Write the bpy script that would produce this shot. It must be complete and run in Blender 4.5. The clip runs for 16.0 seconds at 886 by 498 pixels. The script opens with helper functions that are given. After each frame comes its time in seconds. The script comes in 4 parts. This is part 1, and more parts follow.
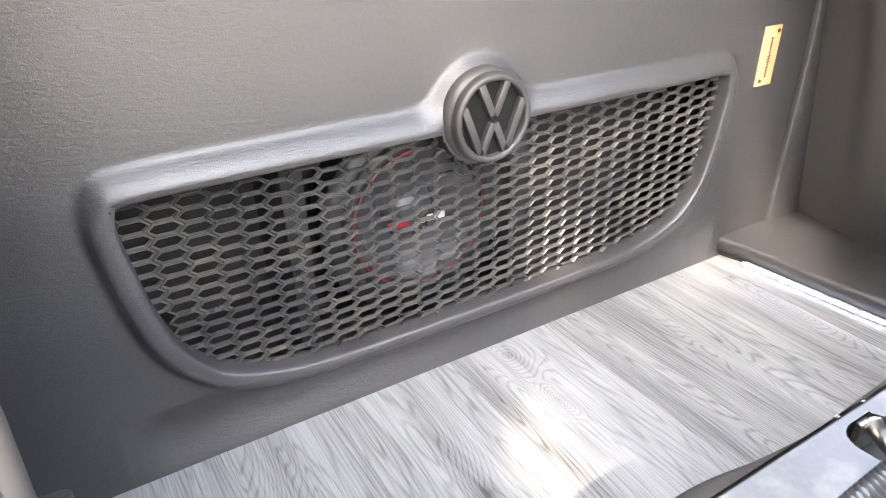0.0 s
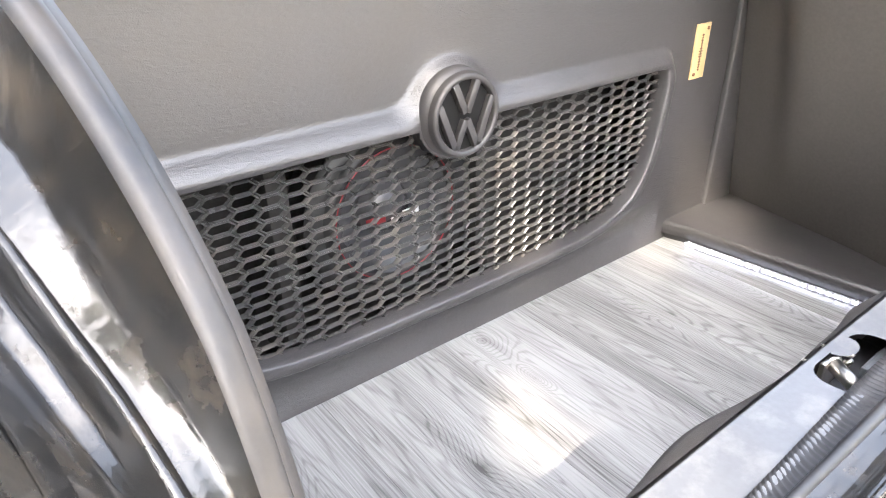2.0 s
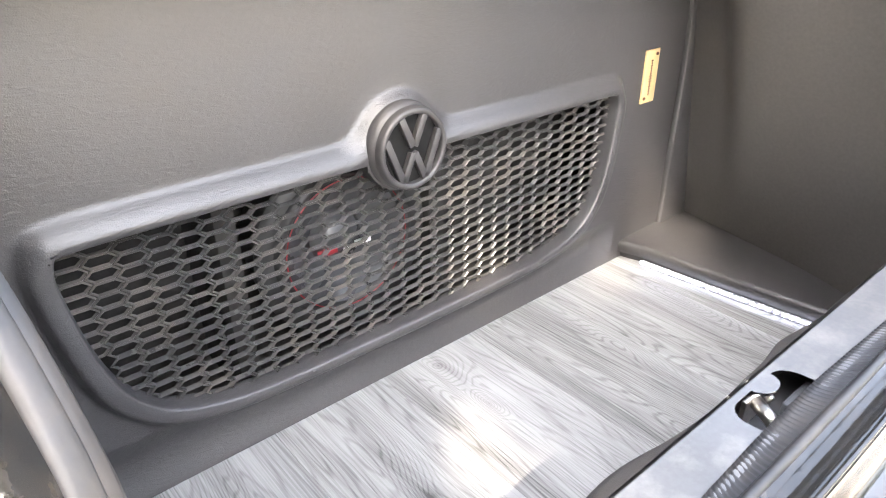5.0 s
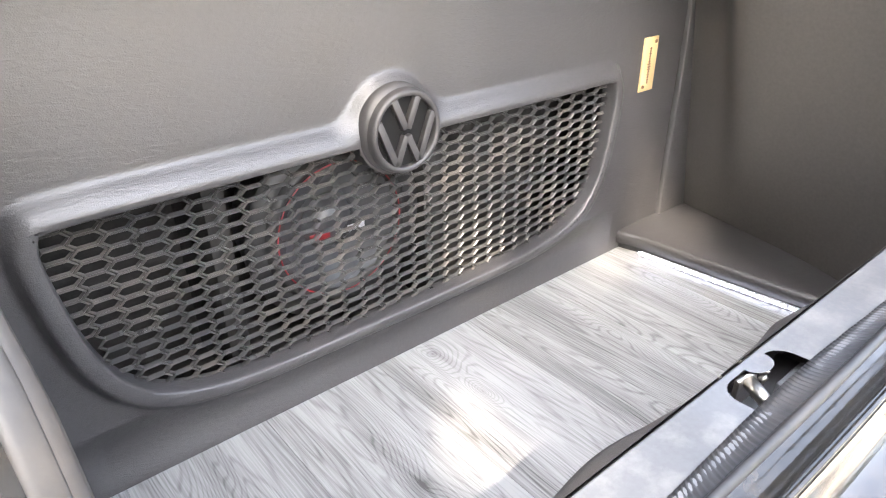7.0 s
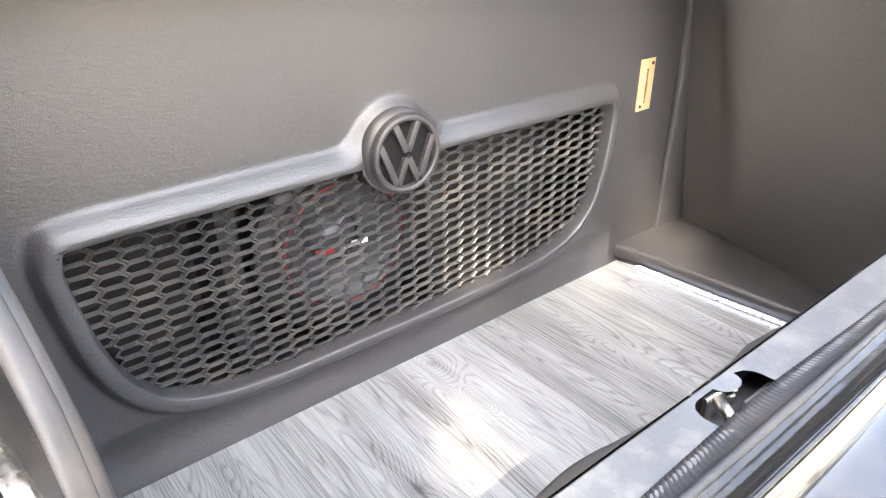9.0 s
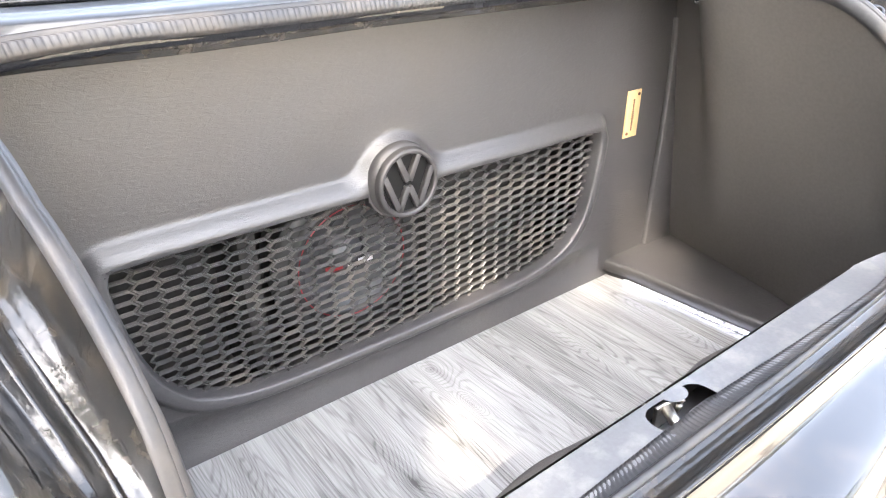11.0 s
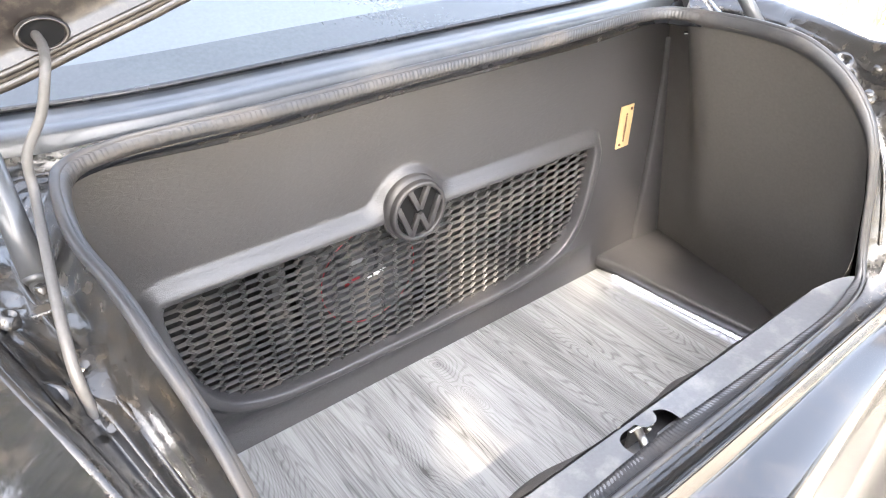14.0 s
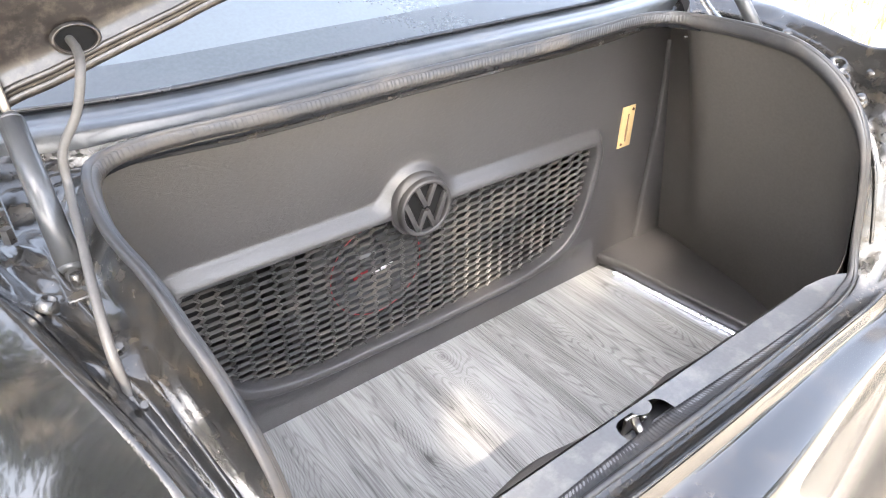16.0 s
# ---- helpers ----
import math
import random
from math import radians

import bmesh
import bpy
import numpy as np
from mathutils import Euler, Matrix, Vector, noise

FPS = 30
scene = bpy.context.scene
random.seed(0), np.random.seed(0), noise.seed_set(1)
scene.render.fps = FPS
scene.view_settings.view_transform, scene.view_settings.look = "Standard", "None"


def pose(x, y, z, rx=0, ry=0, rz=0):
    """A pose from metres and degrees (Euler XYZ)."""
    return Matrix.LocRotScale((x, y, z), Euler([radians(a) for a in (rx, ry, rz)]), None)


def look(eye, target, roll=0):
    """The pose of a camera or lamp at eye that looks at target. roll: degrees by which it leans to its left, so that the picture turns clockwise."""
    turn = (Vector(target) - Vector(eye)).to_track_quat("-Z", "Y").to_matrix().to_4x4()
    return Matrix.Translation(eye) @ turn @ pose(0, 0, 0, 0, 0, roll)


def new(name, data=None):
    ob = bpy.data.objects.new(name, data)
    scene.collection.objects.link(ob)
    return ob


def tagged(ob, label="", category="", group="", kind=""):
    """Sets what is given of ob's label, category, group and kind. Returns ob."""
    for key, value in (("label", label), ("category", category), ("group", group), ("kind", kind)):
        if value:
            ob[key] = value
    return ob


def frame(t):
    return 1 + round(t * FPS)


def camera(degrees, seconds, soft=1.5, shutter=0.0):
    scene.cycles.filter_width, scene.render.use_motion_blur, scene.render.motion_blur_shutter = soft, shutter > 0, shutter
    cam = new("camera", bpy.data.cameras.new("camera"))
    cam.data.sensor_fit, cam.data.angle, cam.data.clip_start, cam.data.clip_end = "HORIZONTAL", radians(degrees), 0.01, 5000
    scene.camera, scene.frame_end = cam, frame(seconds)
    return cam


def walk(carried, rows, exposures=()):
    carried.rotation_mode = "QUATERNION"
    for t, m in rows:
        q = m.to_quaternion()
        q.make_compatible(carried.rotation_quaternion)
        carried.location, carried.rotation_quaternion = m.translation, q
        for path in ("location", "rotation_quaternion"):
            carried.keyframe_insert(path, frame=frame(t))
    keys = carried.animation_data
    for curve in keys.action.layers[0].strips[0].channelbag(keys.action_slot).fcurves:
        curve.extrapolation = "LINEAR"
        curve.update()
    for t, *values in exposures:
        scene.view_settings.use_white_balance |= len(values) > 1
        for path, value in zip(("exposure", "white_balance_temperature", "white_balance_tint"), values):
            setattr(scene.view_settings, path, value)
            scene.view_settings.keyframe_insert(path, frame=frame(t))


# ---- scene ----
cam = camera(68.0, 16.0, soft=1.1)
EXPOSURE, KELVIN, TINT = 3.3, 6400, 11
PATH = [
    (0, (-0.461, -0.71, 0.661), (0.437, 0.797, -0.299), -1.1),
    (0.5, (-0.492, -0.712, 0.654), (0.437, 0.782, -0.298), -0.9),
    (1, (-0.5, -0.708, 0.671), (0.466, 0.758, -0.288), -1.5),
    (1.5, (-0.522, -0.71, 0.66), (0.516, 0.704, -0.3), -1.0),
    (2, (-0.544, -0.71, 0.67), (0.531, 0.68, -0.286), -0.9),
    (2.5, (-0.554, -0.717, 0.687), (0.535, 0.662, -0.268), -0.9),
    (3, (-0.551, -0.722, 0.703), (0.556, 0.64, -0.254), -0.7),
    (3.5, (-0.542, -0.723, 0.703), (0.575, 0.632, -0.254), -0.6),
    (4, (-0.532, -0.727, 0.71), (0.596, 0.621, -0.244), -0.5),
    (6.3, (-0.489, -0.735, 0.696), (0.64, 0.623, -0.241), -0.7),
    (6.5, (-0.491, -0.738, 0.688), (0.638, 0.618, -0.253), -0.7),
    (7, (-0.498, -0.74, 0.684), (0.625, 0.619, -0.261), -0.5),
    (7.5, (-0.499, -0.747, 0.684), (0.616, 0.619, -0.259), -0.6),
    (8, (-0.503, -0.748, 0.694), (0.602, 0.626, -0.251), -0.5),
    (8.5, (-0.502, -0.761, 0.711), (0.599, 0.619, -0.229), -0.5),
    (11, (-0.538, -0.856, 0.805), (0.536, 0.546, -0.134), -0.2),
    (11.5, (-0.561, -0.878, 0.847), (0.516, 0.523, -0.089), -0.1),
    (12, (-0.576, -0.884, 0.883), (0.499, 0.517, -0.056), -0.1),
    (12.5, (-0.587, -0.888, 0.924), (0.447, 0.455, -0.138), -0.0),
    (13, (-0.583, -0.882, 0.959), (0.441, 0.442, -0.137), -0.0),
    (13.5, (-0.572, -0.879, 0.976), (0.452, 0.441, -0.125), -0.1),
    (14, (-0.575, -0.879, 0.993), (0.446, 0.447, -0.104), 0.1),
    (14.5, (-0.588, -0.887, 1.002), (0.429, 0.441, -0.093), 0.2),
    (15, (-0.593, -0.897, 1.013), (0.42, 0.432, -0.087), 0.2),
    (15.5, (-0.598, -0.901, 1.011), (0.416, 0.426, -0.09), 0.3),
    (16, (-0.6, -0.907, 1.013), (0.408, 0.422, -0.09), 0.3),
]
walk(cam, [(t, look(eye, target, roll)) for t, eye, target, roll in PATH], [(t, EXPOSURE + 0.25 + d, KELVIN, TINT) for t, d in ((0, 0.4), (8.7, 0.4), (11, 0.5), (12.5, 0.40), (14, 0.29), (16, 0.11))])

# ---- light ----
SUN_FROM = Vector((-0.47, -0.57, 0.74)).normalized()
world = bpy.data.worlds.new("world")
scene.world = world
world.use_nodes = True
wn = world.node_tree.nodes
sky = wn.new("ShaderNodeTexSky")
sky.sky_type = "NISHITA"
sky.sun_disc = False
sky.sun_elevation = math.asin(SUN_FROM.z)
sky.sun_rotation = math.atan2(SUN_FROM.x, SUN_FROM.y)
sky.dust_density, sky.air_density = 5.0, 1.0
wn["Background"].inputs[1].default_value = 0.15
haze = wn.new("ShaderNodeHueSaturation")   # thin high cloud
haze.inputs["Saturation"].default_value = 0.55
world.node_tree.links.new(sky.outputs[0], haze.inputs["Color"])
world.node_tree.links.new(haze.outputs[0], wn["Background"].inputs[0])
sun_data = bpy.data.lights.new("sun", "SUN")
sun_data.energy, sun_data.angle, sun_data.color = 1.1, radians(0.53), (1.0, 0.87, 0.70)
sun = new("sun", sun_data)
sun.matrix_world = look(SUN_FROM * 20, (0, 0, 0))


# ---- materials ----
def mat(name, color, rough=0.5, metal=0.0, bump=(), vary=0.15, vscale=8.0, coat=0.0, spec=0.5, dirt=None, emit=None):
    """A surface with colour variation at two scales. bump: rows of (kind, scale, height); dirt: (colour, amount, scale)."""
    m = bpy.data.materials.new(name)
    m.use_nodes = True
    nt = m.node_tree
    n, l = nt.nodes, nt.links
    b = n["Principled BSDF"]
    tc = n.new("ShaderNodeTexCoord")
    co = tc.outputs["Object"]
    big = n.new("ShaderNodeTexNoise")
    big.inputs["Scale"].default_value, big.inputs["Detail"].default_value = vscale, 6
    small = n.new("ShaderNodeTexNoise")
    small.inputs["Scale"].default_value, small.inputs["Detail"].default_value = vscale * 22, 3
    l.new(co, big.inputs["Vector"])
    l.new(co, small.inputs["Vector"])
    add = n.new("ShaderNodeMath")
    add.operation = "ADD"
    l.new(big.outputs["Fac"], add.inputs[0])
    l.new(small.outputs["Fac"], add.inputs[1])
    rng = n.new("ShaderNodeMapRange")
    rng.inputs["From Min"].default_value, rng.inputs["From Max"].default_value = 0.6, 1.4
    rng.inputs["To Min"].default_value, rng.inputs["To Max"].default_value = 1 - vary, 1 + vary
    l.new(add.outputs[0], rng.inputs["Value"])
    mul = n.new("ShaderNodeMix")
    mul.data_type, mul.blend_type = "RGBA", "MULTIPLY"
    mul.inputs["Factor"].default_value = 1.0
    mul.inputs["A"].default_value = (*color, 1)
    l.new(rng.outputs["Result"], mul.inputs["B"])
    out = mul.outputs["Result"]
    rr = n.new("ShaderNodeMapRange")
    rr.inputs["From Min"].default_value, rr.inputs["From Max"].default_value = 0.3, 0.7
    rr.inputs["To Min"].default_value, rr.inputs["To Max"].default_value = max(0.02, rough * 0.8), min(1.0, rough * 1.2)
    l.new(big.outputs["Fac"], rr.inputs["Value"])
    rough_out = rr.outputs["Result"]
    if dirt:
        dn = n.new("ShaderNodeTexNoise")
        dn.inputs["Scale"].default_value, dn.inputs["Detail"].default_value = dirt[2], 9
        dn.inputs["Roughness"].default_value = 0.65
        l.new(co, dn.inputs["Vector"])
        dr = n.new("ShaderNodeMapRange")
        dr.inputs["From Min"].default_value, dr.inputs["From Max"].default_value = 0.48, 0.75
        dr.inputs["To Max"].default_value = dirt[1]
        l.new(dn.outputs["Fac"], dr.inputs["Value"])
        dm = n.new("ShaderNodeMix")
        dm.data_type = "RGBA"
        l.new(dr.outputs["Result"], dm.inputs["Factor"])
        l.new(out, dm.inputs["A"])
        dm.inputs["B"].default_value = (*dirt[0], 1)
        out = dm.outputs["Result"]
        ra = n.new("ShaderNodeMath")
        ra.operation, ra.use_clamp = "MULTIPLY_ADD", True
        ra.inputs[1].default_value = 0.5
        l.new(dr.outputs["Result"], ra.inputs[0])
        l.new(rough_out, ra.inputs[2])
        rough_out = ra.outputs[0]
    l.new(out, b.inputs["Base Color"])
    l.new(rough_out, b.inputs["Roughness"])
    b.inputs["Metallic"].default_value = metal
    b.inputs["Coat Weight"].default_value = coat
    b.inputs["Coat Roughness"].default_value = 0.05
    b.inputs["Specular IOR Level"].default_value = spec
    if emit:
        b.inputs["Emission Color"].default_value = (*emit[0], 1)
        b.inputs["Emission Strength"].default_value = emit[1]
    prev = None
    for kind, scale, height in bump:
        t = n.new("ShaderNodeTexVoronoi" if kind == "cells" else "ShaderNodeTexNoise")
        lay = n.new("ShaderNodeMapping")
        l.new(co, lay.inputs["Vector"])
        if kind == "wrinkle":    # long creases that lean a little, as in pressed leather grain
            lay.inputs["Rotation"].default_value = (0, radians(14), 0)
            lay.inputs["Scale"].default_value = (0.34, 1, 1)
            t.inputs["Distortion"].default_value = 1.2
        t.inputs["Scale"].default_value = scale
        if kind == "cells":
            t.feature = "DISTANCE_TO_EDGE"
        else:
            t.inputs["Detail"].default_value = 4
        l.new(lay.outputs[0], t.inputs["Vector"])
        bp = n.new("ShaderNodeBump")
        bp.inputs["Strength"].default_value = 0.6
        bp.inputs["Distance"].default_value = height
        l.new(t.outputs[0], bp.inputs["Height"])
        if prev:
            l.new(prev.outputs[0], bp.inputs["Normal"])
        prev = bp
    if prev:
        l.new(prev.outputs[0], b.inputs["Normal"])
    return m


def wood_material():
    """Grey oak laminate: long grain along y with knots, each plank shifted by its own random value."""
    m = bpy.data.materials.new("grey_laminate")
    m.use_nodes = True
    nt = m.node_tree
    n, l = nt.nodes, nt.links
    b = n["Principled BSDF"]
    tc = n.new("ShaderNodeTexCoord")
    oi = n.new("ShaderNodeObjectInfo")
    sh = n.new("ShaderNodeVectorMath")
    sh.operation = "SCALE"
    sh.inputs[0].default_value = (7.3, 13.1, 3.7)
    l.new(oi.outputs["Random"], sh.inputs["Scale"])
    ad = n.new("ShaderNodeVectorMath")
    l.new(tc.outputs["Object"], ad.inputs[0])
    l.new(sh.outputs[0], ad.inputs[1])
    def math_node(op, x, y=None, z=None):
        q = n.new("ShaderNodeMath")
        q.operation = op
        for k, v in enumerate((x, y, z)):
            if v is None:
                continue
            if isinstance(v, (int, float)):
                q.inputs[k].default_value = v
            else:
                l.new(v, q.inputs[k])
        return q.outputs[0]

    def stretched(sy, scale, detail):
        mq = n.new("ShaderNodeMapping")
        mq.inputs["Scale"].default_value = (1.0, sy, 1.0)
        l.new(ad.outputs[0], mq.inputs["Vector"])
        t = n.new("ShaderNodeTexNoise")
        t.inputs["Scale"].default_value, t.inputs["Detail"].default_value = scale, detail
        l.new(mq.outputs[0], t.inputs["Vector"])
        return t.outputs["Fac"]

    warp = stretched(0.085, 6.0, 3.2)
    # knots and cathedral arcs: centre and half axes
    near, pith = None, None
    for kx, ky, rx, ry, p in ((-0.125, -0.245, 0.085, 0.15, 1.0), (0.06, -0.035, 0.07, 0.09, 0.6), (0.345, -0.20, 0.045, 0.16, 0.0), (0.06, -0.16, 0.03, 0.06, 0.2), (-0.345, -0.20, 0.075, 0.28, 0.0),
                              (0.56, -0.19, 0.04, 0.16, 0.0), (0.27, -0.45, 0.06, 0.15, 0.7), (-0.52, -0.35, 0.06, 0.2, 0.5), (0.645, -0.40, 0.04, 0.2, 0.3)):
        mk = n.new("ShaderNodeMapping")
        mk.inputs["Location"].default_value = (-kx / rx, -ky / ry, 0)
        mk.inputs["Scale"].default_value = (1 / rx, 1 / ry, 0)
        l.new(tc.outputs["Object"], mk.inputs["Vector"])
        ln = n.new("ShaderNodeVectorMath")
        ln.operation = "LENGTH"
        l.new(mk.outputs[0], ln.inputs[0])
        one = math_node("MAXIMUM", math_node("SUBTRACT", 1.0, ln.outputs["Value"]), 0.0)
        dark = math_node("MULTIPLY", math_node("POWER", one, 11.0), p)
        near = one if near is None else math_node("MAXIMUM", near, one)
        pith = dark if pith is None else math_node("MAXIMUM", pith, dark)
    swell = math_node("MULTIPLY", math_node("POWER", near, 1.7), 0.12)
    rings = math_node("SINE", math_node("MULTIPLY", math_node("ADD", warp, swell), 400.0))
    lines = math_node("POWER", math_node("MAXIMUM", rings, 0.0), 1.6)
    patchy = math_node("MULTIPLY", stretched(0.3, 9.0, 2.0), 0.24)
    core = math_node("MULTIPLY", pith, 0.40)
    fine = math_node("MULTIPLY", stretched(0.022, 480.0, 5.0), 0.60)
    broad = math_node("MULTIPLY", stretched(0.08, 22.0, 4.0), 0.62)
    tone = math_node("ADD", math_node("ADD", fine, broad), -0.06)
    tone = math_node("SUBTRACT", tone, math_node("MULTIPLY", lines, patchy))
    s1 = math_node("SUBTRACT", tone, core)
    each = math_node("MULTIPLY_ADD", oi.outputs["Random"], 0.04, -0.02)
    s1 = math_node("ADD", s1, each)
    r1 = n.new("ShaderNodeValToRGB")
    r1.color_ramp.elements[0].position, r1.color_ramp.elements[0].color = 0.22, (0.07, 0.069, 0.068, 1)
    r1.color_ramp.elements[1].position, r1.color_ramp.elements[1].color = 0.68, (0.345, 0.345, 0.345, 1)
    l.new(s1, r1.inputs["Fac"])
    l.new(r1.outputs["Color"], b.inputs["Base Color"])
    b.inputs["Roughness"].default_value = 0.42
    bp = n.new("ShaderNodeBump")
    bp.inputs["Strength"].default_value, bp.inputs["Distance"].default_value = 0.35, 0.0006
    l.new(s1, bp.inputs["Height"])
    l.new(bp.outputs[0], b.inputs["Normal"])
    return m


VINYL = mat("black_grained_vinyl", (0.043, 0.041, 0.0415), 0.40, bump=(("wrinkle", 200, 0.0012), ("cells", 420, 0.0004), ("noise", 30, 0.0003)), vary=0.12, spec=0.75)
FELT = mat("dark_side_lining", (0.075, 0.069, 0.063), 0.6, bump=(("noise", 900, 0.0004), ("noise", 7, 0.0015)), vary=0.15, spec=0.4)
MESHP = mat("grille_plastic", (0.044, 0.043, 0.042), 0.28, bump=(("noise", 300, 0.0003),), vary=0.25, dirt=((0.16, 0.13, 0.10), 0.5, 9))
BADGE = mat("badge_plastic", (0.036, 0.034, 0.034), 0.42, bump=(("noise", 500, 0.0002),), vary=0.15)
BADGE_DARK = mat("badge_recess", (0.006, 0.006, 0.006), 0.85, spec=0.15)
BRASS = mat("brass", (0.80, 0.58, 0.30), 0.40, metal=0.5, bump=(("noise", 200, 0.0002),), vary=0.08)
ENGRAVE = mat("engraved_letters", (0.16, 0.07, 0.03), 0.6)
RUBBER = mat("seal_rubber", (0.024, 0.024, 0.0255), 0.40, bump=(("noise", 200, 0.0002),), vary=0.2, dirt=((0.16, 0.13, 0.10), 0.3, 9))
PAINT = mat("black_car_paint", (0.012, 0.012, 0.013), 0.18, coat=1.0, vary=0.2, bump=(("noise", 6, 0.0012),), dirt=((0.20, 0.16, 0.12), 0.25, 11))
DUSTY = mat("dusty_black_paint", (0.016, 0.0155, 0.015), 0.22, coat=0.45, vary=0.25, bump=(("noise", 24, 0.006), ("noise", 60, 0.001)), dirt=((0.22, 0.17, 0.11), 0.15, 38))
# black paint: dust and the sky's grey reflection are put into the base colour
SILLP = mat("sky_greyed_sill_paint", (0.092, 0.095, 0.101), 0.38, coat=0.3, vary=0.12, bump=(("noise", 60, 0.0005),), dirt=((0.35, 0.33, 0.30), 0.3, 25))
FILM = mat("black_plastic_film", (0.009, 0.010, 0.013), 0.25, bump=(("noise", 45, 0.004),), vary=0.2)
LIDP = mat("dusty_lid_paint", (0.015, 0.0125, 0.011), 0.30, coat=0.35, vary=0.3, bump=(("noise", 9, 0.002), ("noise", 70, 0.0012)), dirt=((0.22, 0.18, 0.14), 0.22, 75))
COWL = mat("dusty_grey_panel", (0.030, 0.033, 0.037), 0.36, coat=0.25, vary=0.2, bump=(("noise", 25, 0.001),), dirt=((0.20, 0.19, 0.17), 0.25, 14))
WOOD = wood_material()
BOARD = mat("speaker_box_board", (0.027, 0.025, 0.023), 0.8, bump=(("noise", 120, 0.0006),), vary=0.3)
CONE = mat("speaker_cone", (0.05, 0.05, 0.053), 0.28, vary=0.12)
SURROUND = mat("speaker_surround", (0.02, 0.02, 0.02), 0.5)
RED = mat("red_trim", (0.26, 0.012, 0.02), 0.4)
WHITE = mat("white_print", (0.75, 0.75, 0.75), 0.4)
STEEL = mat("zinc_steel", (0.42, 0.40, 0.37), 0.35, metal=1.0, vary=0.2, bump=(("noise", 90, 0.0004),))
STRUT = mat("strut_grey", (0.045, 0.047, 0.05), 0.35, vary=0.15, coat=0.3)
CABLE = mat("wire_sleeve", (0.070, 0.067, 0.064), 0.5, vary=0.2, bump=(("noise", 300, 0.0005),))
LED = mat("led_diode", (0.9, 0.9, 1.0), 0.3, emit=((0.80, 0.83, 1.0), 1.5))
TAPE = mat("led_tape", (0.45, 0.45, 0.48), 0.5)
FRIT = mat("black_glass_border", (0.035, 0.042, 0.046), 0.12, coat=0.6)
GLASS = mat("tinted_glass", (0.06, 0.075, 0.08), 0.03, coat=1.0, vary=0.08, spec=0.9)
GROUND = mat("dry_pale_ground", (0.50, 0.44, 0.35), 0.95, bump=(("noise", 12, 0.02),), vary=0.25, vscale=1.3, dirt=((0.35, 0.27, 0.13), 0.6, 2.2))
BARK = mat("bark", (0.12, 0.09, 0.065), 0.9, bump=(("noise", 18, 0.02),), vary=0.3)
LEAF = mat("leaf", (0.05, 0.085, 0.03), 0.55, vary=0.35, vscale=2)
GRASS = mat("dry_grass", (0.45, 0.34, 0.14), 0.9, vary=0.3, vscale=3)


# ---- building helpers ----
def part(name, bm, material, parent=None, label="", smooth=True):
    if isinstance(bm, tuple):
        me = bpy.data.meshes.new(name)
        me.from_pydata(bm[0], [], bm[1])
    else:
        bmesh.ops.recalc_face_normals(bm, faces=bm.faces)
        me = bpy.data.meshes.new(name)
        bm.to_mesh(me)
        bm.free()
    if smooth:
        me.shade_smooth()
    me.materials.append(material)
    ob = new(name, me)
    if parent:
        ob.parent = parent
        if parent.type == "EMPTY":
            ob.matrix_parent_inverse = Matrix.Translation(-parent.location)
    if label:
        tagged(ob, label)
    return ob


def sharp(ob, degrees=35):
    """Keeps edges steeper than this crisp."""
    ob.data.set_sharp_from_angle(angle=radians(degrees))
    return ob


def box(bm, lo, hi, bevel=0.0, m=None):
    c = [(a + b) / 2 for a, b in zip(lo, hi)]
    s = [abs(b - a) for a, b in zip(lo, hi)]
    r = bmesh.ops.create_cube(bm, size=1, matrix=(m or Matrix()) @ Matrix.Translation(c) @ Matrix.Diagonal((*s, 1)))
    if bevel:
        es = list({e for v in r["verts"] for e in v.link_edges})
        bmesh.ops.bevel(bm, geom=es, offset=bevel, segments=2, affect="EDGES", profile=0.5)
    return bm


def cyl(bm, a, b, r0, r1=None, seg=20, caps=True):
    a, b = Vector(a), Vector(b)
    m = Matrix.Translation((a + b) / 2) @ (b - a).to_track_quat("Z", "Y").to_matrix().to_4x4()
    bmesh.ops.create_cone(bm, cap_ends=caps, segments=seg, radius1=r0, radius2=r0 if r1 is None else r1, depth=(b - a).length, matrix=m)
    return bm


def lathe(bm, rows, seg=48, m=None):
    """rows: (radius, height) pairs turned about z."""
    rings = []
    for r, h in rows:
        if r < 1e-6:
            rings.append([bm.verts.new((m or Matrix()) @ Vector((0, 0, h)))])
        else:
            rings.append([bm.verts.new((m or Matrix()) @ Vector((r * math.cos(2 * math.pi * i / seg), r * math.sin(2 * math.pi * i / seg), h))) for i in range(seg)])
    for p, q in zip(rings, rings[1:]):
        for i in range(seg):
            a = [p[i % len(p)], p[(i + 1) % len(p)], q[(i + 1) % len(q)], q[i % len(q)]]
            a = list(dict.fromkeys(a))
            if len(a) > 2:
                bm.faces.new(a)
    return bm


def spline(points, n):
    """Catmull-Rom through the points, n samples, evenly along its length."""
    p = np.array(points, float)
    p = np.vstack([2 * p[0] - p[1], p, 2 * p[-1] - p[-2]])
    out = []
    for i in range(1, len(p) - 2):
        for u in np.linspace(0, 1, 24, endpoint=False):
            a, b, c, d = p[i - 1:i + 3]
            out.append(0.5 * (2 * b + (c - a) * u + (2 * a - 5 * b + 4 * c - d) * u ** 2 + (3 * b - a - 3 * c + d) * u ** 3))
    out.append(p[-2])
    out = np.array(out)
    s = np.concatenate([[0], np.cumsum(np.linalg.norm(np.diff(out, axis=0), axis=1))])
    t = np.linspace(0, s[-1], n)
    return np.stack([np.interp(t, s, out[:, k]) for k in range(out.shape[1])], 1)


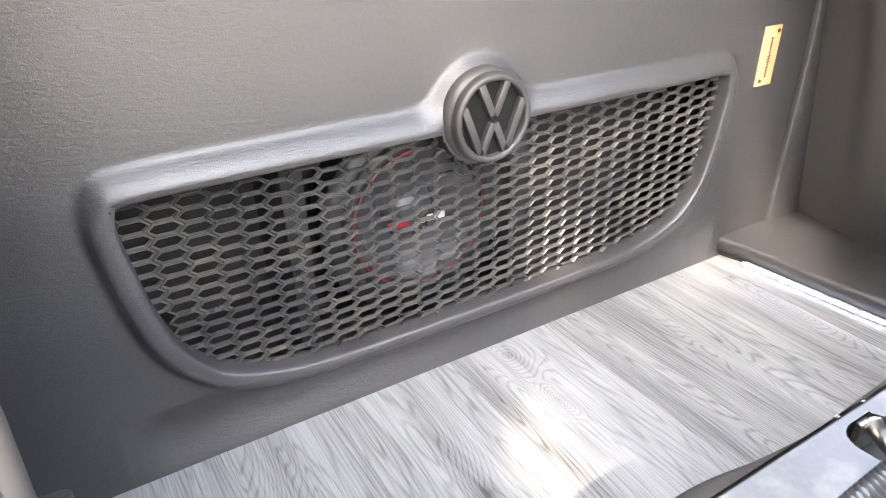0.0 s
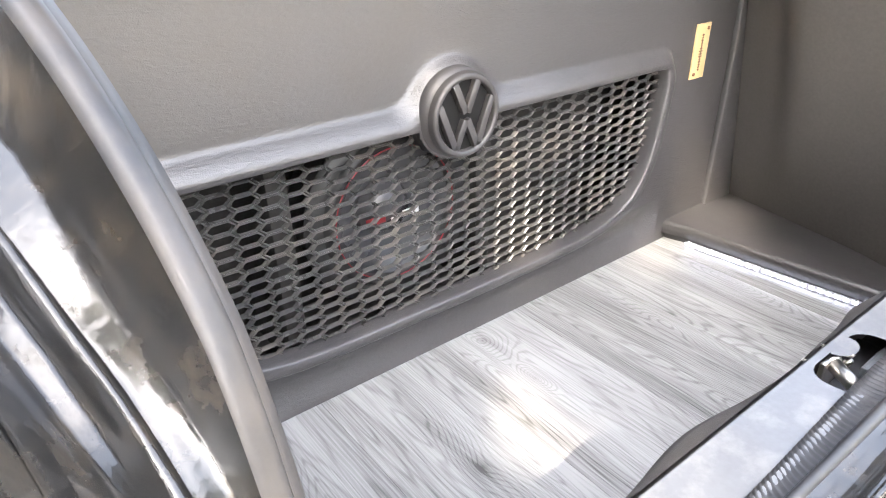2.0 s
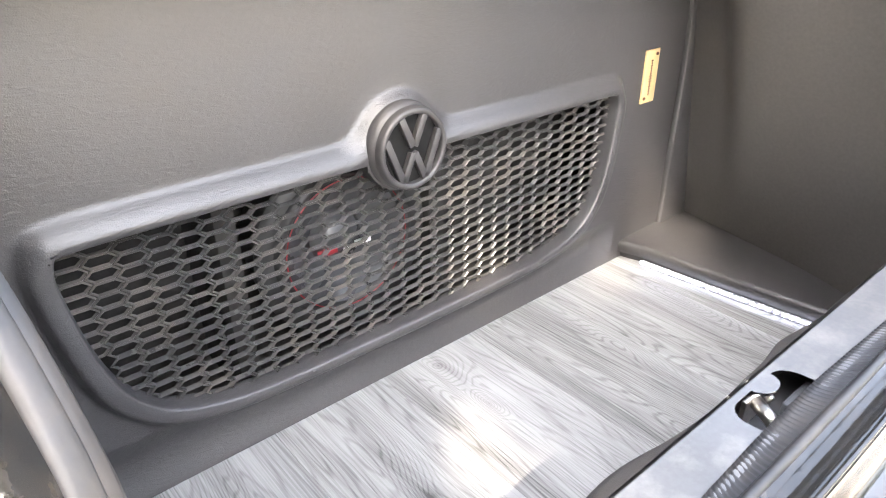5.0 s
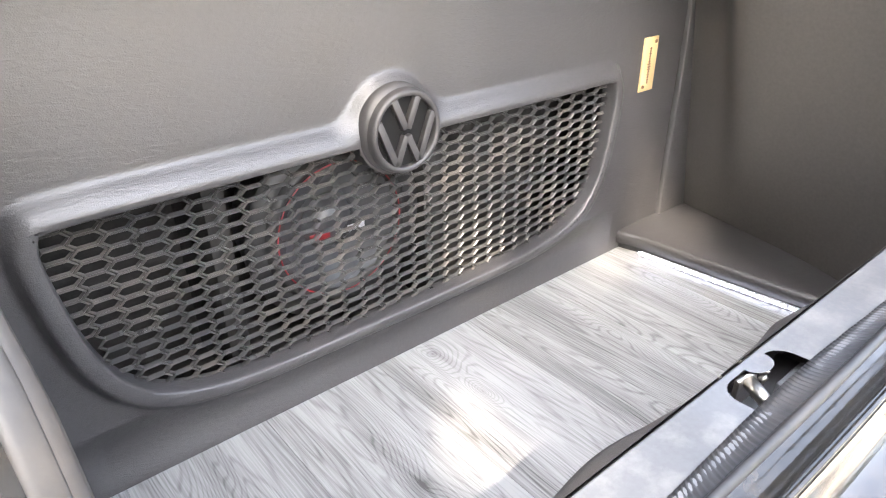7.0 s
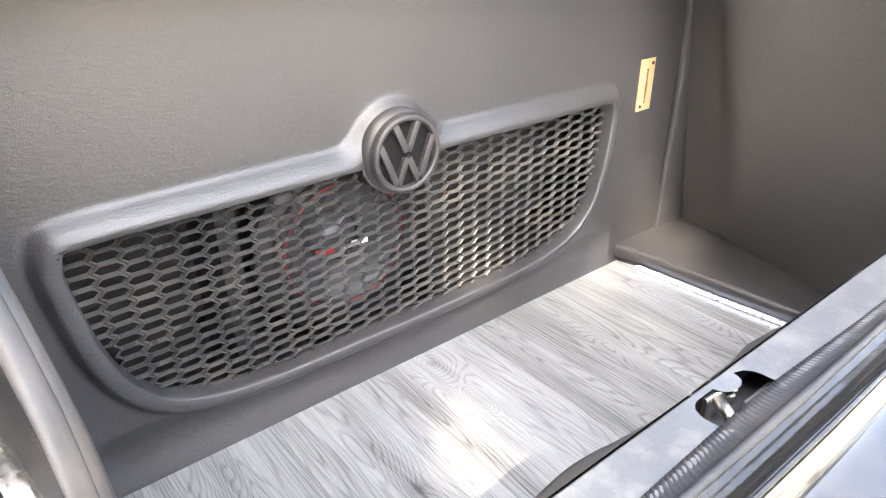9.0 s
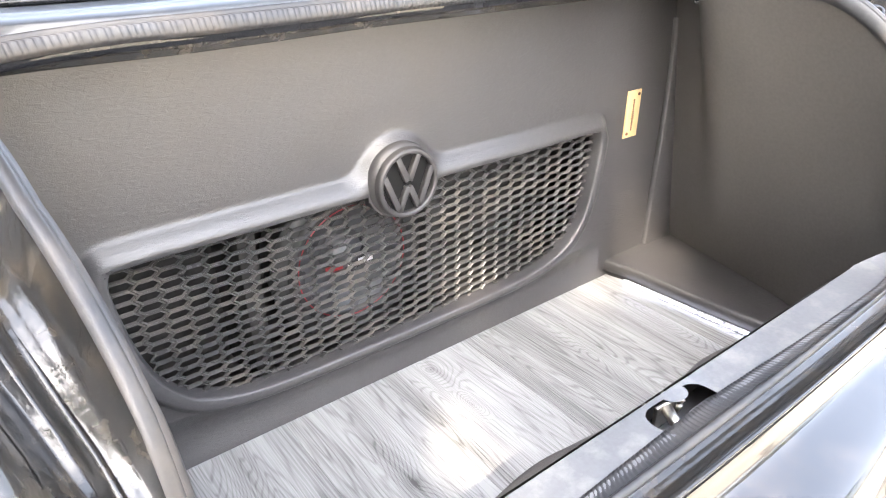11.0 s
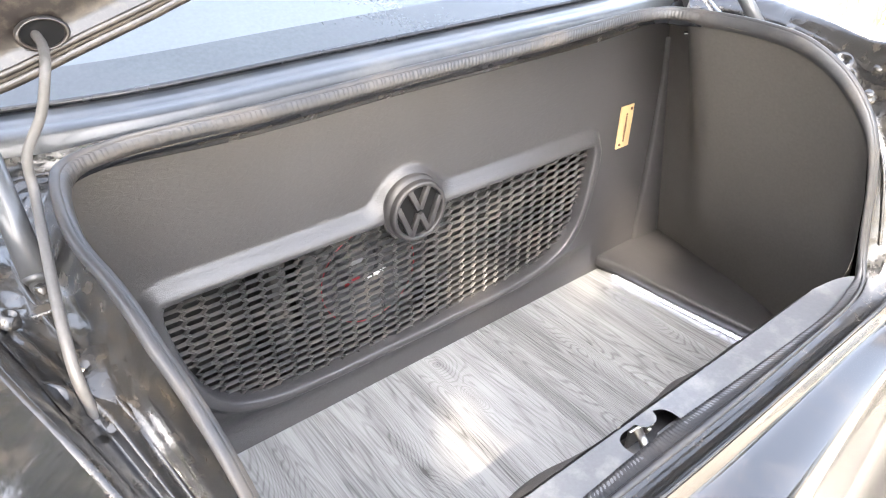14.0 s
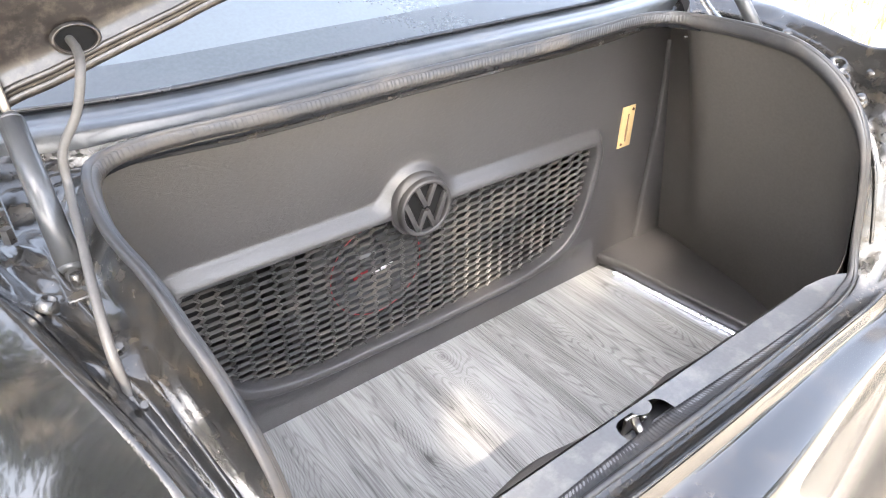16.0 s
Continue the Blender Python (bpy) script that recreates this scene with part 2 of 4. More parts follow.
def loft(curves, closed=False):
    """A surface through curves of equal length, as vertices and faces."""
    n = len(curves[0])
    verts = [tuple(float(c) for c in p) for cu in curves for p in cu]
    faces = []
    for i in range(len(curves) - 1):
        for j in range(n if closed else n - 1):
            k = (j + 1) % n
            faces.append((i * n + j, i * n + k, (i + 1) * n + k, (i + 1) * n + j))
    return verts, faces


def tube(points, r, seg=8):
    pts = np.array(points, float)
    curves = []
    tang = np.gradient(pts, axis=0)
    for p, t in zip(pts, tang):
        t = Vector(t).normalized()
        a = t.orthogonal().normalized() if not curves else (a - t * a.dot(t)).normalized()
        b = t.cross(a)
        curves.append([Vector(p) + r * (a * math.cos(2 * math.pi * k / seg) + b * math.sin(2 * math.pi * k / seg)) for k in range(seg)])
    return loft(curves, closed=True)


def holed_grid(us, vs, sdf, place, second=None):
    """A grid over (u, v) whose cells with sdf < 0 are left out, its edge drawn onto sdf = 0; place maps arrays u, v to points."""
    U, V = np.meshgrid(us, vs)
    cell = np.minimum(*np.meshgrid(np.minimum(np.gradient(us), 9), np.minimum(np.gradient(vs), 9)))
    e = 1e-4
    for _ in range(2):
        d = sdf(U, V)
        gx, gy = (sdf(U + e, V) - d) / e, (sdf(U, V + e) - d) / e
        g = np.maximum(gx ** 2 + gy ** 2, 0.2)
        near = np.abs(d) < 0.62 * cell
        U, V = np.where(near, U - d * gx / g, U), np.where(near, V - d * gy / g, V)
    if second:
        d = sdf(U, V)
        gx, gy = (sdf(U + e, V) - d) / e, (sdf(U, V + e) - d) / e
        g = np.maximum(gx ** 2 + gy ** 2, 0.2)
        near = (d > 0.5 * cell) & (d < 1.6 * cell)
        U, V = np.where(near, U - (d - second) * gx / g, U), np.where(near, V - (d - second) * gy / g, V)
    X, Y, Z = place(U, V)
    verts = np.stack([X, Y, Z], -1).reshape(-1, 3)
    n = len(us)
    du, dv = (U[:-1, :-1] + U[1:, 1:]) / 2, (V[:-1, :-1] + V[1:, 1:]) / 2
    keep = sdf(du, dv) > 0
    faces = [(j * n + i, j * n + i + 1, (j + 1) * n + i + 1, (j + 1) * n + i) for j, i in np.argwhere(keep)]
    used = sorted({k for f in faces for k in f})
    ren = {k: q for q, k in enumerate(used)}
    return [tuple(map(float, verts[k])) for k in used], [tuple(ren[k] for k in f) for f in faces]


def empty(name, at=(0, 0, 0)):
    ob = new(name)
    ob.empty_display_size = 0.05
    ob.location = at
    return ob


CX = 0.02      # the car's middle

# ---- ground ----
def ground_sheet():
    n = 60
    xs = np.concatenate([-np.geomspace(400, 0.6, n), np.geomspace(0.6, 400, n)])
    U, V = np.meshgrid(xs, xs)
    Z = -0.62 + 0.03 * np.sin(U * 0.7) * np.cos(V * 0.9) * np.clip((np.hypot(U, V) - 2) / 4, 0, 1)
    verts = [tuple(map(float, p)) for p in np.stack([U, V, Z], -1).reshape(-1, 3)]
    m = 2 * n
    return verts, [(j * m + i, j * m + i + 1, (j + 1) * m + i + 1, (j + 1) * m + i) for j in range(m - 1) for i in range(m - 1)]


tagged(part("ground", ground_sheet(), GROUND), "pale dry sunlit earth with straw", "ground", kind="structure")

# ---- boot opening: rim and outer ridge, half by half, from the front middle to the rear middle ----
RIM = [(0, -0.14, 0.696), (0.15, -0.14, 0.696), (0.30, -0.131, 0.695), (0.40, -0.120, 0.694), (0.485, -0.115, 0.690), (0.535, -0.145, 0.689),
       (0.55, -0.25, 0.692), (0.55, -0.33, 0.69), (0.55, -0.38, 0.682), (0.55, -0.43, 0.661), (0.55, -0.47, 0.633), (0.55, -0.505, 0.595),
       (0.55, -0.53, 0.55), (0.55, -0.548, 0.487), (0.55, -0.562, 0.42), (0.545, -0.578, 0.36), (0.525, -0.595, 0.325), (0.47, -0.604, 0.311),
       (0.38, -0.607, 0.309), (0.20, -0.609, 0.309), (0, -0.609, 0.309)]
RIDGE = [(0, -0.104, 0.690), (0.16, -0.104, 0.690), (0.33, -0.100, 0.688), (0.48, -0.080, 0.686), (0.64, -0.03, 0.688), (0.76, -0.06, 0.692),
         (0.765, -0.18, 0.692), (0.722, -0.29, 0.69), (0.692, -0.37, 0.684), (0.668, -0.43, 0.672), (0.645, -0.49, 0.645), (0.625, -0.54, 0.60),
         (0.62, -0.57, 0.55), (0.615, -0.60, 0.487), (0.61, -0.62, 0.42), (0.60, -0.632, 0.36), (0.575, -0.639, 0.325), (0.50, -0.642, 0.311),
         (0.40, -0.642, 0.308), (0.20, -0.643, 0.307), (0, -0.643, 0.307)]
NS = 150


def loop(half, n=NS, pull=0.0, lift=0.0):
    """Both halves as one closed curve, and mirrored about the car's middle."""
    r = spline(half, n)
    r[:, 0] += CX
    lft = r[::-1].copy()
    swell = np.exp(-((r[:, 1] + 0.53) / 0.07) ** 2) * np.clip((r[:, 2] - 0.36) / 0.15, 0, 1)
    r[:, 2] += lift * swell
    r[:, 0] += 0.35 * lift * swell
    lft[:, 0] = 2 * CX - lft[:, 0]
    w = np.clip((-0.16 - lft[:, 1]) / 0.15, 0, 1) * np.clip((lft[:, 2] - 0.315) / 0.08, 0, 1)
    lft[:, 0] += w * (0.012 - 0.1 * (lft[:, 1] + 0.4))
    lft[:, 0] += pull * np.clip((lft[:, 1] + 0.56) / 0.26, 0, 1) * np.clip((0.0 - lft[:, 1]) / 0.1, 0, 1)
    lft[:, 0] += w * 0.008 * np.clip((-0.42 - lft[:, 1]) / 0.1, 0, 1)
    lft[:, 1] -= w * 0.03 + 0.02 * np.clip((CX - 0.12 - lft[:, 0]) / 0.25, 0, 1) * np.clip((lft[:, 1] + 0.35) / 0.15, 0, 1)
    lft[:, 2] -= w * 0.015
    return np.vstack([r, lft[1:-1]])


rim, ridge = loop(RIM), loop(RIDGE, pull=0.06, lift=0.06)
span = ridge - rim
flat = span.copy()
flat[:, 2] = 0
flat /= np.maximum(np.linalg.norm(flat, axis=1, keepdims=True), 1e-6)
UP = np.array((0, 0, 1.0))
# share of side and rear in each place of the loop: 0 along the front, where the cowl goes on
rearness = np.clip((-0.02 - ridge[:, 1]) / 0.08, 0, 1)[:, None]
side_z = np.clip((ridge[:, 2] - 0.31) / 0.3, 0, 1)[:, None]

car = tagged(empty("car", (CX, 0.6, -0.62)), "black saloon car with its boot lid raised", "car")


def gutter_curves():
    """From the seal flange down into the rain channel and up to the ridge."""
    depth = (0.007 + 0.046 * np.clip((rim[:, 2:3] - 0.33) / 0.25, 0, 1)) * (0.55 + 0.45 * np.clip((-0.15 - rim[:, 1:2]) / 0.08, 0, 1))
    out = [rim + flat * 0.003 - UP * 0.016, rim + flat * 0.002 - UP * 0.010, rim + UP * 0.002, rim + flat * 0.006 - UP * 0.004]
    ks, deep = (0.14, 0.30, 0.55, 0.78, 0.90, 1.0), (0.75, 1.0, 0.95, 0.5, 0.12, 0.0)
    side = np.clip((np.abs(rim[:, 0:1] - CX) - 0.48) / 0.05, 0, 1) * np.clip((rim[:, 2:3] - 0.36) / 0.08, 0, 1)
    y, z = rim[:, 1:2], rim[:, 2:3]
    along = y * 0.8 - z * 0.6
    for q in np.linspace(0.14, 0.97, 22):
        dent = 0.006 * np.sin(along * 61 + 5 * q) * np.sin(q * 9 + along * 23) + 0.0035 * np.sin(along * 140 + 11 * q) * np.cos(q * 21 - along * 50)
        fold = 0.009 * np.exp(-((q - 0.55 - 0.12 * np.sin(along * 17)) / 0.05) ** 2)
        out.append(rim + span * q - UP * (depth * np.interp(q, ks, deep) - (dent + fold) * side * math.sin(math.pi * q)))
    return out + [ridge - UP * 0.001, ridge + flat * 0.006 * rearness - UP * 0.001]


gutter = part("rain_channel", loft(gutter_curves(), closed=True), DUSTY, car, "dusty black painted rain channel round the boot opening")

# outer skin beyond the ridge: the rear shoulder and both wings
keep = [i for i in range(len(ridge)) if ridge[i, 1] < -0.3 or (abs(ridge[i, 0] - CX) > 0.6 and ridge[i, 1] < -0.02)]
sk = ridge[keep]
ov = flat[keep].copy()
turn = np.clip((0.56 - sk[:, 2:3]) / 0.14, 0, 1) * np.clip((sk[:, 2:3] - 0.30) / 0.03, 0, 1)
ov = ov + turn * np.array((0, -1.3, 0))
ov /= np.linalg.norm(ov, axis=1, keepdims=True)
rear = np.clip((0.36 - sk[:, 2:3]) / 0.05, 0, 1)
wing = 1 - rear
skin = [sk + ov * (0.004 * rear + 0.006 * wing) - UP * (0.002 * rear + 0.001 * wing), sk + ov * (0.009 * rear + 0.02 * wing) - UP * (0.010 * rear + 0.004 * wing),
        sk + ov * (0.014 * rear + 0.04 * wing) - UP * (0.022 * rear + 0.009 * wing), sk + ov * (0.021 * rear + 0.06 * wing) - UP * (0.0285 * rear + 0.014 * wing),
        sk + ov * (0.032 * rear + 0.085 * wing) - UP * (0.0305 * rear + 0.025 * wing),
        sk + ov * (0.060 * rear + 0.11 * wing) - UP * (0.0325 * rear + 0.037 * wing), sk + ov * (0.084 * rear + 0.135 * wing) - UP * (0.0365 * rear + 0.055 * wing),
        sk + ov * (0.094 * rear + 0.155 * wing) - UP * (0.043 * rear + 0.075 * wing), sk + ov * (0.100 * rear + 0.185 * wing) - UP * (0.056 * rear + 0.14 * wing),
        sk + ov * (0.103 * rear + 0.20 * wing) - UP * (0.16 * rear + 0.26 * wing)]
low = sk + ov * (0.104 * rear + 0.195 * wing)
low[:, 2] = -0.30
skin.append(low)
part("rear_and_wing_skin", loft(skin), PAINT, car, "glossy black paint mirroring sky and trees")


# black rubber seal on the flange: ribbed clip inside, bulb on top
def seal_parts():
    ribs = []
    m = loop(RIM, 1041)
    inward = np.stack([-(m[:, 0] - CX) * 1.0, -(m[:, 1] + 0.36), 0 * m[:, 0]], 1)
    inward /= np.linalg.norm(inward, axis=1, keepdims=True)
    w = 0.0007 * np.sign(np.sin(np.arange(len(m)) * 2 * math.pi / 4))[:, None]
    front = np.clip((m[:, 1:2] + 0.20) / 0.06, 0, 1)
    r = np.clip((0.35 - m[:, 2:3]) / 0.03, 0, 1)
    w = w * np.maximum(front, 0.6 * r)
    drop = (0.018 - 0.006 * front) * (1 - 0.9 * r)
    clip_curves = [m + UP * 0.006, m + inward * (0.005 + 0.004 * r + w * (1 - r)) + UP * (0.004 + w * r), m + inward * (0.007 + 0.010 * r + w * (1 - r)) + UP * 0.004 * r - UP * (drop * 0.5 - w * r),
                   m + inward * (0.006 + 0.018 * r) + UP * (0.006 * r + w * r) - UP * drop, m + inward * (0.004 + 0.022 * r) - UP * (drop + 0.002 * r)]
    bulb = [m - inward * (0.004 + 0.0055 * math.cos(a)) + UP * (0.0045 + 0.0055 * math.sin(a)) for a in np.linspace(0, 2 * math.pi, 11)]
    return loft(clip_curves, closed=True), loft(bulb, closed=True)


seal = tagged(empty("boot_seal", (CX, -0.36, 0.309)), "black rubber boot seal with a ribbed clip strip, dusty", "seal")
ribbed, bulb = seal_parts()
part("ribbed_strip", ribbed, RUBBER, seal, "ribbed grey-brown dusty rubber strip")
part("bulb", bulb, RUBBER, seal, "round black rubber bulb")

# lining under the front lip, back to the panel
fi = [i for i in list(range(-60, 61)) if rim[i, 1] > -0.19]
lipc = rim[fi] - UP * 0.021
back = lipc.copy()
back[:, 1] = 0.012
back[:, 2] = 0.652
tagged(part("lip_lining", loft([rim[fi] - UP * 0.008, lipc + np.array((0, 0.004, 0)), lipc * 0.5 + back * 0.5 - UP * 0.004, back]), FILM), "crumpled dark lining under the front lip", "trim", kind="structure")

# ---- cowl below the rear window, and the window ----
fr = spline([(-0.76, -0.01, 0.70), (-0.59, -0.060, 0.702), (-0.42, -0.096, 0.703), (-0.2, -0.099, 0.704), (0, -0.099, 0.704), (0.2, -0.099, 0.704), (0.42, -0.092, 0.703), (0.59, -0.060, 0.702), (0.76, -0.01, 0.70)], 90)
fr[:, 0] += CX
Y1 = np.array((0, 1.0, 0))
cowl = [fr - Y1 * 0.002 - UP * 0.035, fr - Y1 * 0.003 - UP * 0.004, fr + Y1 * 0.002, fr + Y1 * 0.016 + UP * 0.004, fr + Y1 * 0.022 + UP * 0.001, fr + Y1 * 0.028 + UP * 0.003,
        fr + Y1 * 0.050 + UP * 0.008, fr + Y1 * 0.056 + UP * 0.004, fr + Y1 * 0.064 + UP * 0.010]
part("rear_shelf_panel", loft(cowl), COWL, car, "dusty dark panel below the rear window")
g0 = fr + Y1 * 0.060 + UP * 0.010
rise = np.array((0, 0.95, 0.40))


def glass_rows(a, b, k):
    rows = []
    for s in np.linspace(a, b, k):
        p = g0 + rise * s
        p[:, 0] = CX + (p[:, 0] - CX) * (1 - 0.16 * s)
        p[:, 2] += 0.035 * s * (1 - s) * 2 - 0.03 * ((p[:, 0] - CX) / 0.7) ** 2 * s
        rows.append(p)
    return rows


win = part("rear_window", loft(glass_rows(0.06, 1, 14)), GLASS, car, "sloping rear window mirroring pale sky")
part("glass_border", loft(glass_rows(0.0, 0.06, 4)), FRIT, win, "black dotted ceramic border of the glass")
part("glass_trim", tube(g0 + UP * 0.002, 0.004), FILM, win, "black rubber window trim")
roof = [g0 + rise * s + UP * 0.02 for s in (1.0, 1.05)] + [g0 + rise * 1.05 + Y1 * 1.2 + UP * 0.06]
for c in roof:
    c[:, 0] = CX + (c[:, 0] - CX) * 0.84
part("roof", loft(roof), PAINT, car)
for sx in (-1, 1):
    a = np.array([(CX + sx * 0.745, 0.06, 0.695), (CX + sx * 0.72, 0.3, 0.80), (CX + sx * 0.66, 0.6, 0.98), (CX + sx * 0.61, 0.96, 1.12)])
    b = a.copy()
    b[:, 0] += sx * 0.06
    b[:, 2] -= 0.04
    c = b.copy()
    c[:, 0] = CX + sx * 0.83
    c[:, 2] = 0.62
    d = c.copy()
    d[:, 2] = -0.3
    part("rear_pillar", loft([spline(q, 20) for q in (a, b, c, d)]), PAINT, car)

# ---- boot interior: front panel with the moulded grille surround ----
GX, BX, BZ = 0.04, 0.018, 0.401
HALF = np.array([(0.0, 0.097), (0.23, 0.101), (0.33, 0.112), (0.395, 0.134), (0.43, 0.164), (0.452, 0.20), (0.466, 0.247), (0.475, 0.30), (0.481, 0.352),
                 (0.477, 0.372), (0.462, 0.383), (0.30, 0.384), (0.0, 0.384)])


def outline():
    r = spline(HALF, 120)
    return np.vstack([r, (r * (-1, 1))[::-1][1:-1]]) + (GX, 0)


OUT = outline()


def poly_sdf(x, z):
    """Distance to the grille's outline, negative inside."""
    x, z = np.asarray(x, float), np.asarray(z, float)
    a, b = OUT, np.roll(OUT, -1, axis=0)
    best = np.full(x.shape, 9.0)
    inside = np.zeros(x.shape, bool)
    for (ax, az), (bx, bz) in zip(a, b):
        dx, dz = bx - ax, bz - az
        u = np.clip(((x - ax) * dx + (z - az) * dz) / (dx * dx + dz * dz + 1e-12), 0, 1)
        best = np.minimum(best, np.hypot(x - ax - u * dx, z - az - u * dz))
        if abs(dz) > 1e-12:
            inside ^= ((az > z) != (bz > z)) & (x < dx * (z - az) / dz + ax)
    return np.where(inside, -best, best)


def smin(a, b, k):
    h = np.clip(0.5 + 0.5 * (b - a) / k, 0, 1)
    return b * (1 - h) + a * h - k * h * (1 - h)


def badge_sdf(x, z, r):
    return np.hypot(x - BX, z - BZ) - r


def hole_sdf(x, z):
    return np.maximum(poly_sdf(x, z) + 0.0025, 0.066 - np.hypot(x - BX, z - BZ))


def ring_height(d, z):
    """Section of the padded surround: a soft lip, with a long slope above the grille and a steep wall round the rest."""
    above = np.interp(d, [0.003, 0.006, 0.010, 0.017, 0.024, 0.030, 0.034, 0.038], [0.0305, 0.0325, 0.0320, 0.0265, 0.0175, 0.0080, 0.0020, 0.0])
    round_rest = np.interp(d, [0.003, 0.006, 0.011, 0.018, 0.022, 0.026, 0.030, 0.034], [0.0305, 0.0325, 0.0330, 0.0320, 0.0285, 0.0170, 0.0045, 0.0])
    t = np.clip((z - 0.362) / 0.03, 0, 1)
    return 0.62 * (above * t + round_rest * (1 - t))


def panel_place(x, z):
    d = smin(poly_sdf(x, z), badge_sdf(x, z, 0.041), 0.035)
    d = np.where(badge_sdf(x, z, 0.05) < 0, np.maximum(d, 0.004), d)
    y = -ring_height(np.maximum(d, 0.003), z)
    wave = 0.0015 * np.sin(9 * x + 2) * np.sin(7 * z)
    hollow = 0.017 * np.sin(np.pi * np.clip(z / 0.105, 0, 1)) ** 1.3 * np.clip((d - 0.008) / 0.03, 0, 1) * np.clip((0.54 - np.abs(x - GX)) / 0.06, 0, 1)
    return x, y + wave + hollow, z


def panel_sdf(x, z):
    return np.maximum(poly_sdf(x, z) - 0.003, 0.066 - np.hypot(x - BX, z - BZ))


def lip_mesh():
    """The surround's rounded inner edge, swept along the grille's outline."""
    keep = [i for i in range(len(OUT)) if np.hypot(*(OUT[i] - OUT[i - 1])) > 1e-5]
    line = OUT[keep]
    n = len(line)
    tan = np.roll(line, -1, axis=0) - np.roll(line, 1, axis=0)
    tan /= np.maximum(np.hypot(tan[:, 0], tan[:, 1])[:, None], 1e-9)
    out = np.stack([tan[:, 1], -tan[:, 0]], -1)
    if poly_sdf(line[:, 0] + out[:, 0] * 0.002, line[:, 1] + out[:, 1] * 0.002).mean() < 0:
        out = -out
    section = ((0.0042, -0.0191), (0.003, -0.0190), (0.0012, -0.0182), (0.0, -0.0164), (-0.0010, -0.013), (-0.0018, -0.006), (-0.0024, 0.014))
    verts = []
    for d, y in section:
        for (x, z), (nx, nz) in zip(line, out):
            verts.append((float(x + nx * d), float(y + 0.0015 * np.sin(9 * x + 2) * np.sin(7 * z)), float(z + nz * d)))
    faces = [(k * n + i, k * n + (i + 1) % n, (k + 1) * n + (i + 1) % n, (k + 1) * n + i) for k in range(len(section) - 1) for i in range(n)]
    return verts, faces


panel = tagged(empty("wall_front", (CX, 0.0, 0.0)), "black grained vinyl boot panel with a moulded grille surround", "panel", kind="structure")
skinp = part("padded_panel", holed_grid(np.arange(-0.60, 0.7461, 0.0036), np.arange(-0.002, 0.70, 0.0036), panel_sdf, panel_place, 0.0036), VINYL, panel)
part("surround_lip", lip_mesh(), VINYL, panel)
bm = bmesh.new()
cyl(bm, (BX, 0.012, BZ), (BX, -0.0300, BZ), 0.0675, 0.0610, 64)
part("badge_collar", bm, BADGE, panel, "dark collar behind the badge")


# hexagonal grille: wide cells in offset rows, each a rim with a bevelled bar round a hole
def hex_mesh():
    verts, faces = [], []
    px, pz = 0.0405, 0.0172
    sx, sz = px / 2, pz / 2

    def ring(cx, cz, kx, kz):
        hx, hz = sx * kx, sz * kz
        return [(cx - hx * 1.0, cz), (cx - hx * 0.57, cz + hz), (cx + hx * 0.57, cz + hz), (cx + hx * 1.0, cz), (cx + hx * 0.57, cz - hz), (cx - hx * 0.57, cz - hz)]

    for j in range(-10, 11):
        for i in range(-30, 31):
            cx, cz = GX + i * px * 0.82, 0.243 + j * pz + (pz / 2 if i % 2 else 0)
            if poly_sdf(np.array([cx]), np.array([cz]))[0] > 0.002 or math.hypot(cx - BX, cz - BZ) < 0.058:
                continue
            a = len(verts)
            for k, (kx, kz, y) in enumerate(((1.015, 1.0, 0.0026), (0.955, 0.90, 0.0010), (0.915, 0.82, 0.0), (0.875, 0.745, 0.0012), (0.855, 0.705, 0.0055))):
                for vx, vz in ring(cx, cz, kx, kz):
                    verts.append((vx, y, vz))
            for k in range(4):
                for q in range(6):
                    w = (q + 1) % 6
                    faces.append((a + 6 * k + q, a + 6 * k + w, a + 6 * k + 6 + w, a + 6 * k + 6 + q))
    v = np.array(verts)
    v[:, 1] += 0.003
    return [tuple(map(float, p)) for p in v], faces


mesh = part("hexagonal_grille", hex_mesh(), MESHP, panel, "dusty dark plastic grille of wide hexagonal cells")
sharp(mesh, 30)


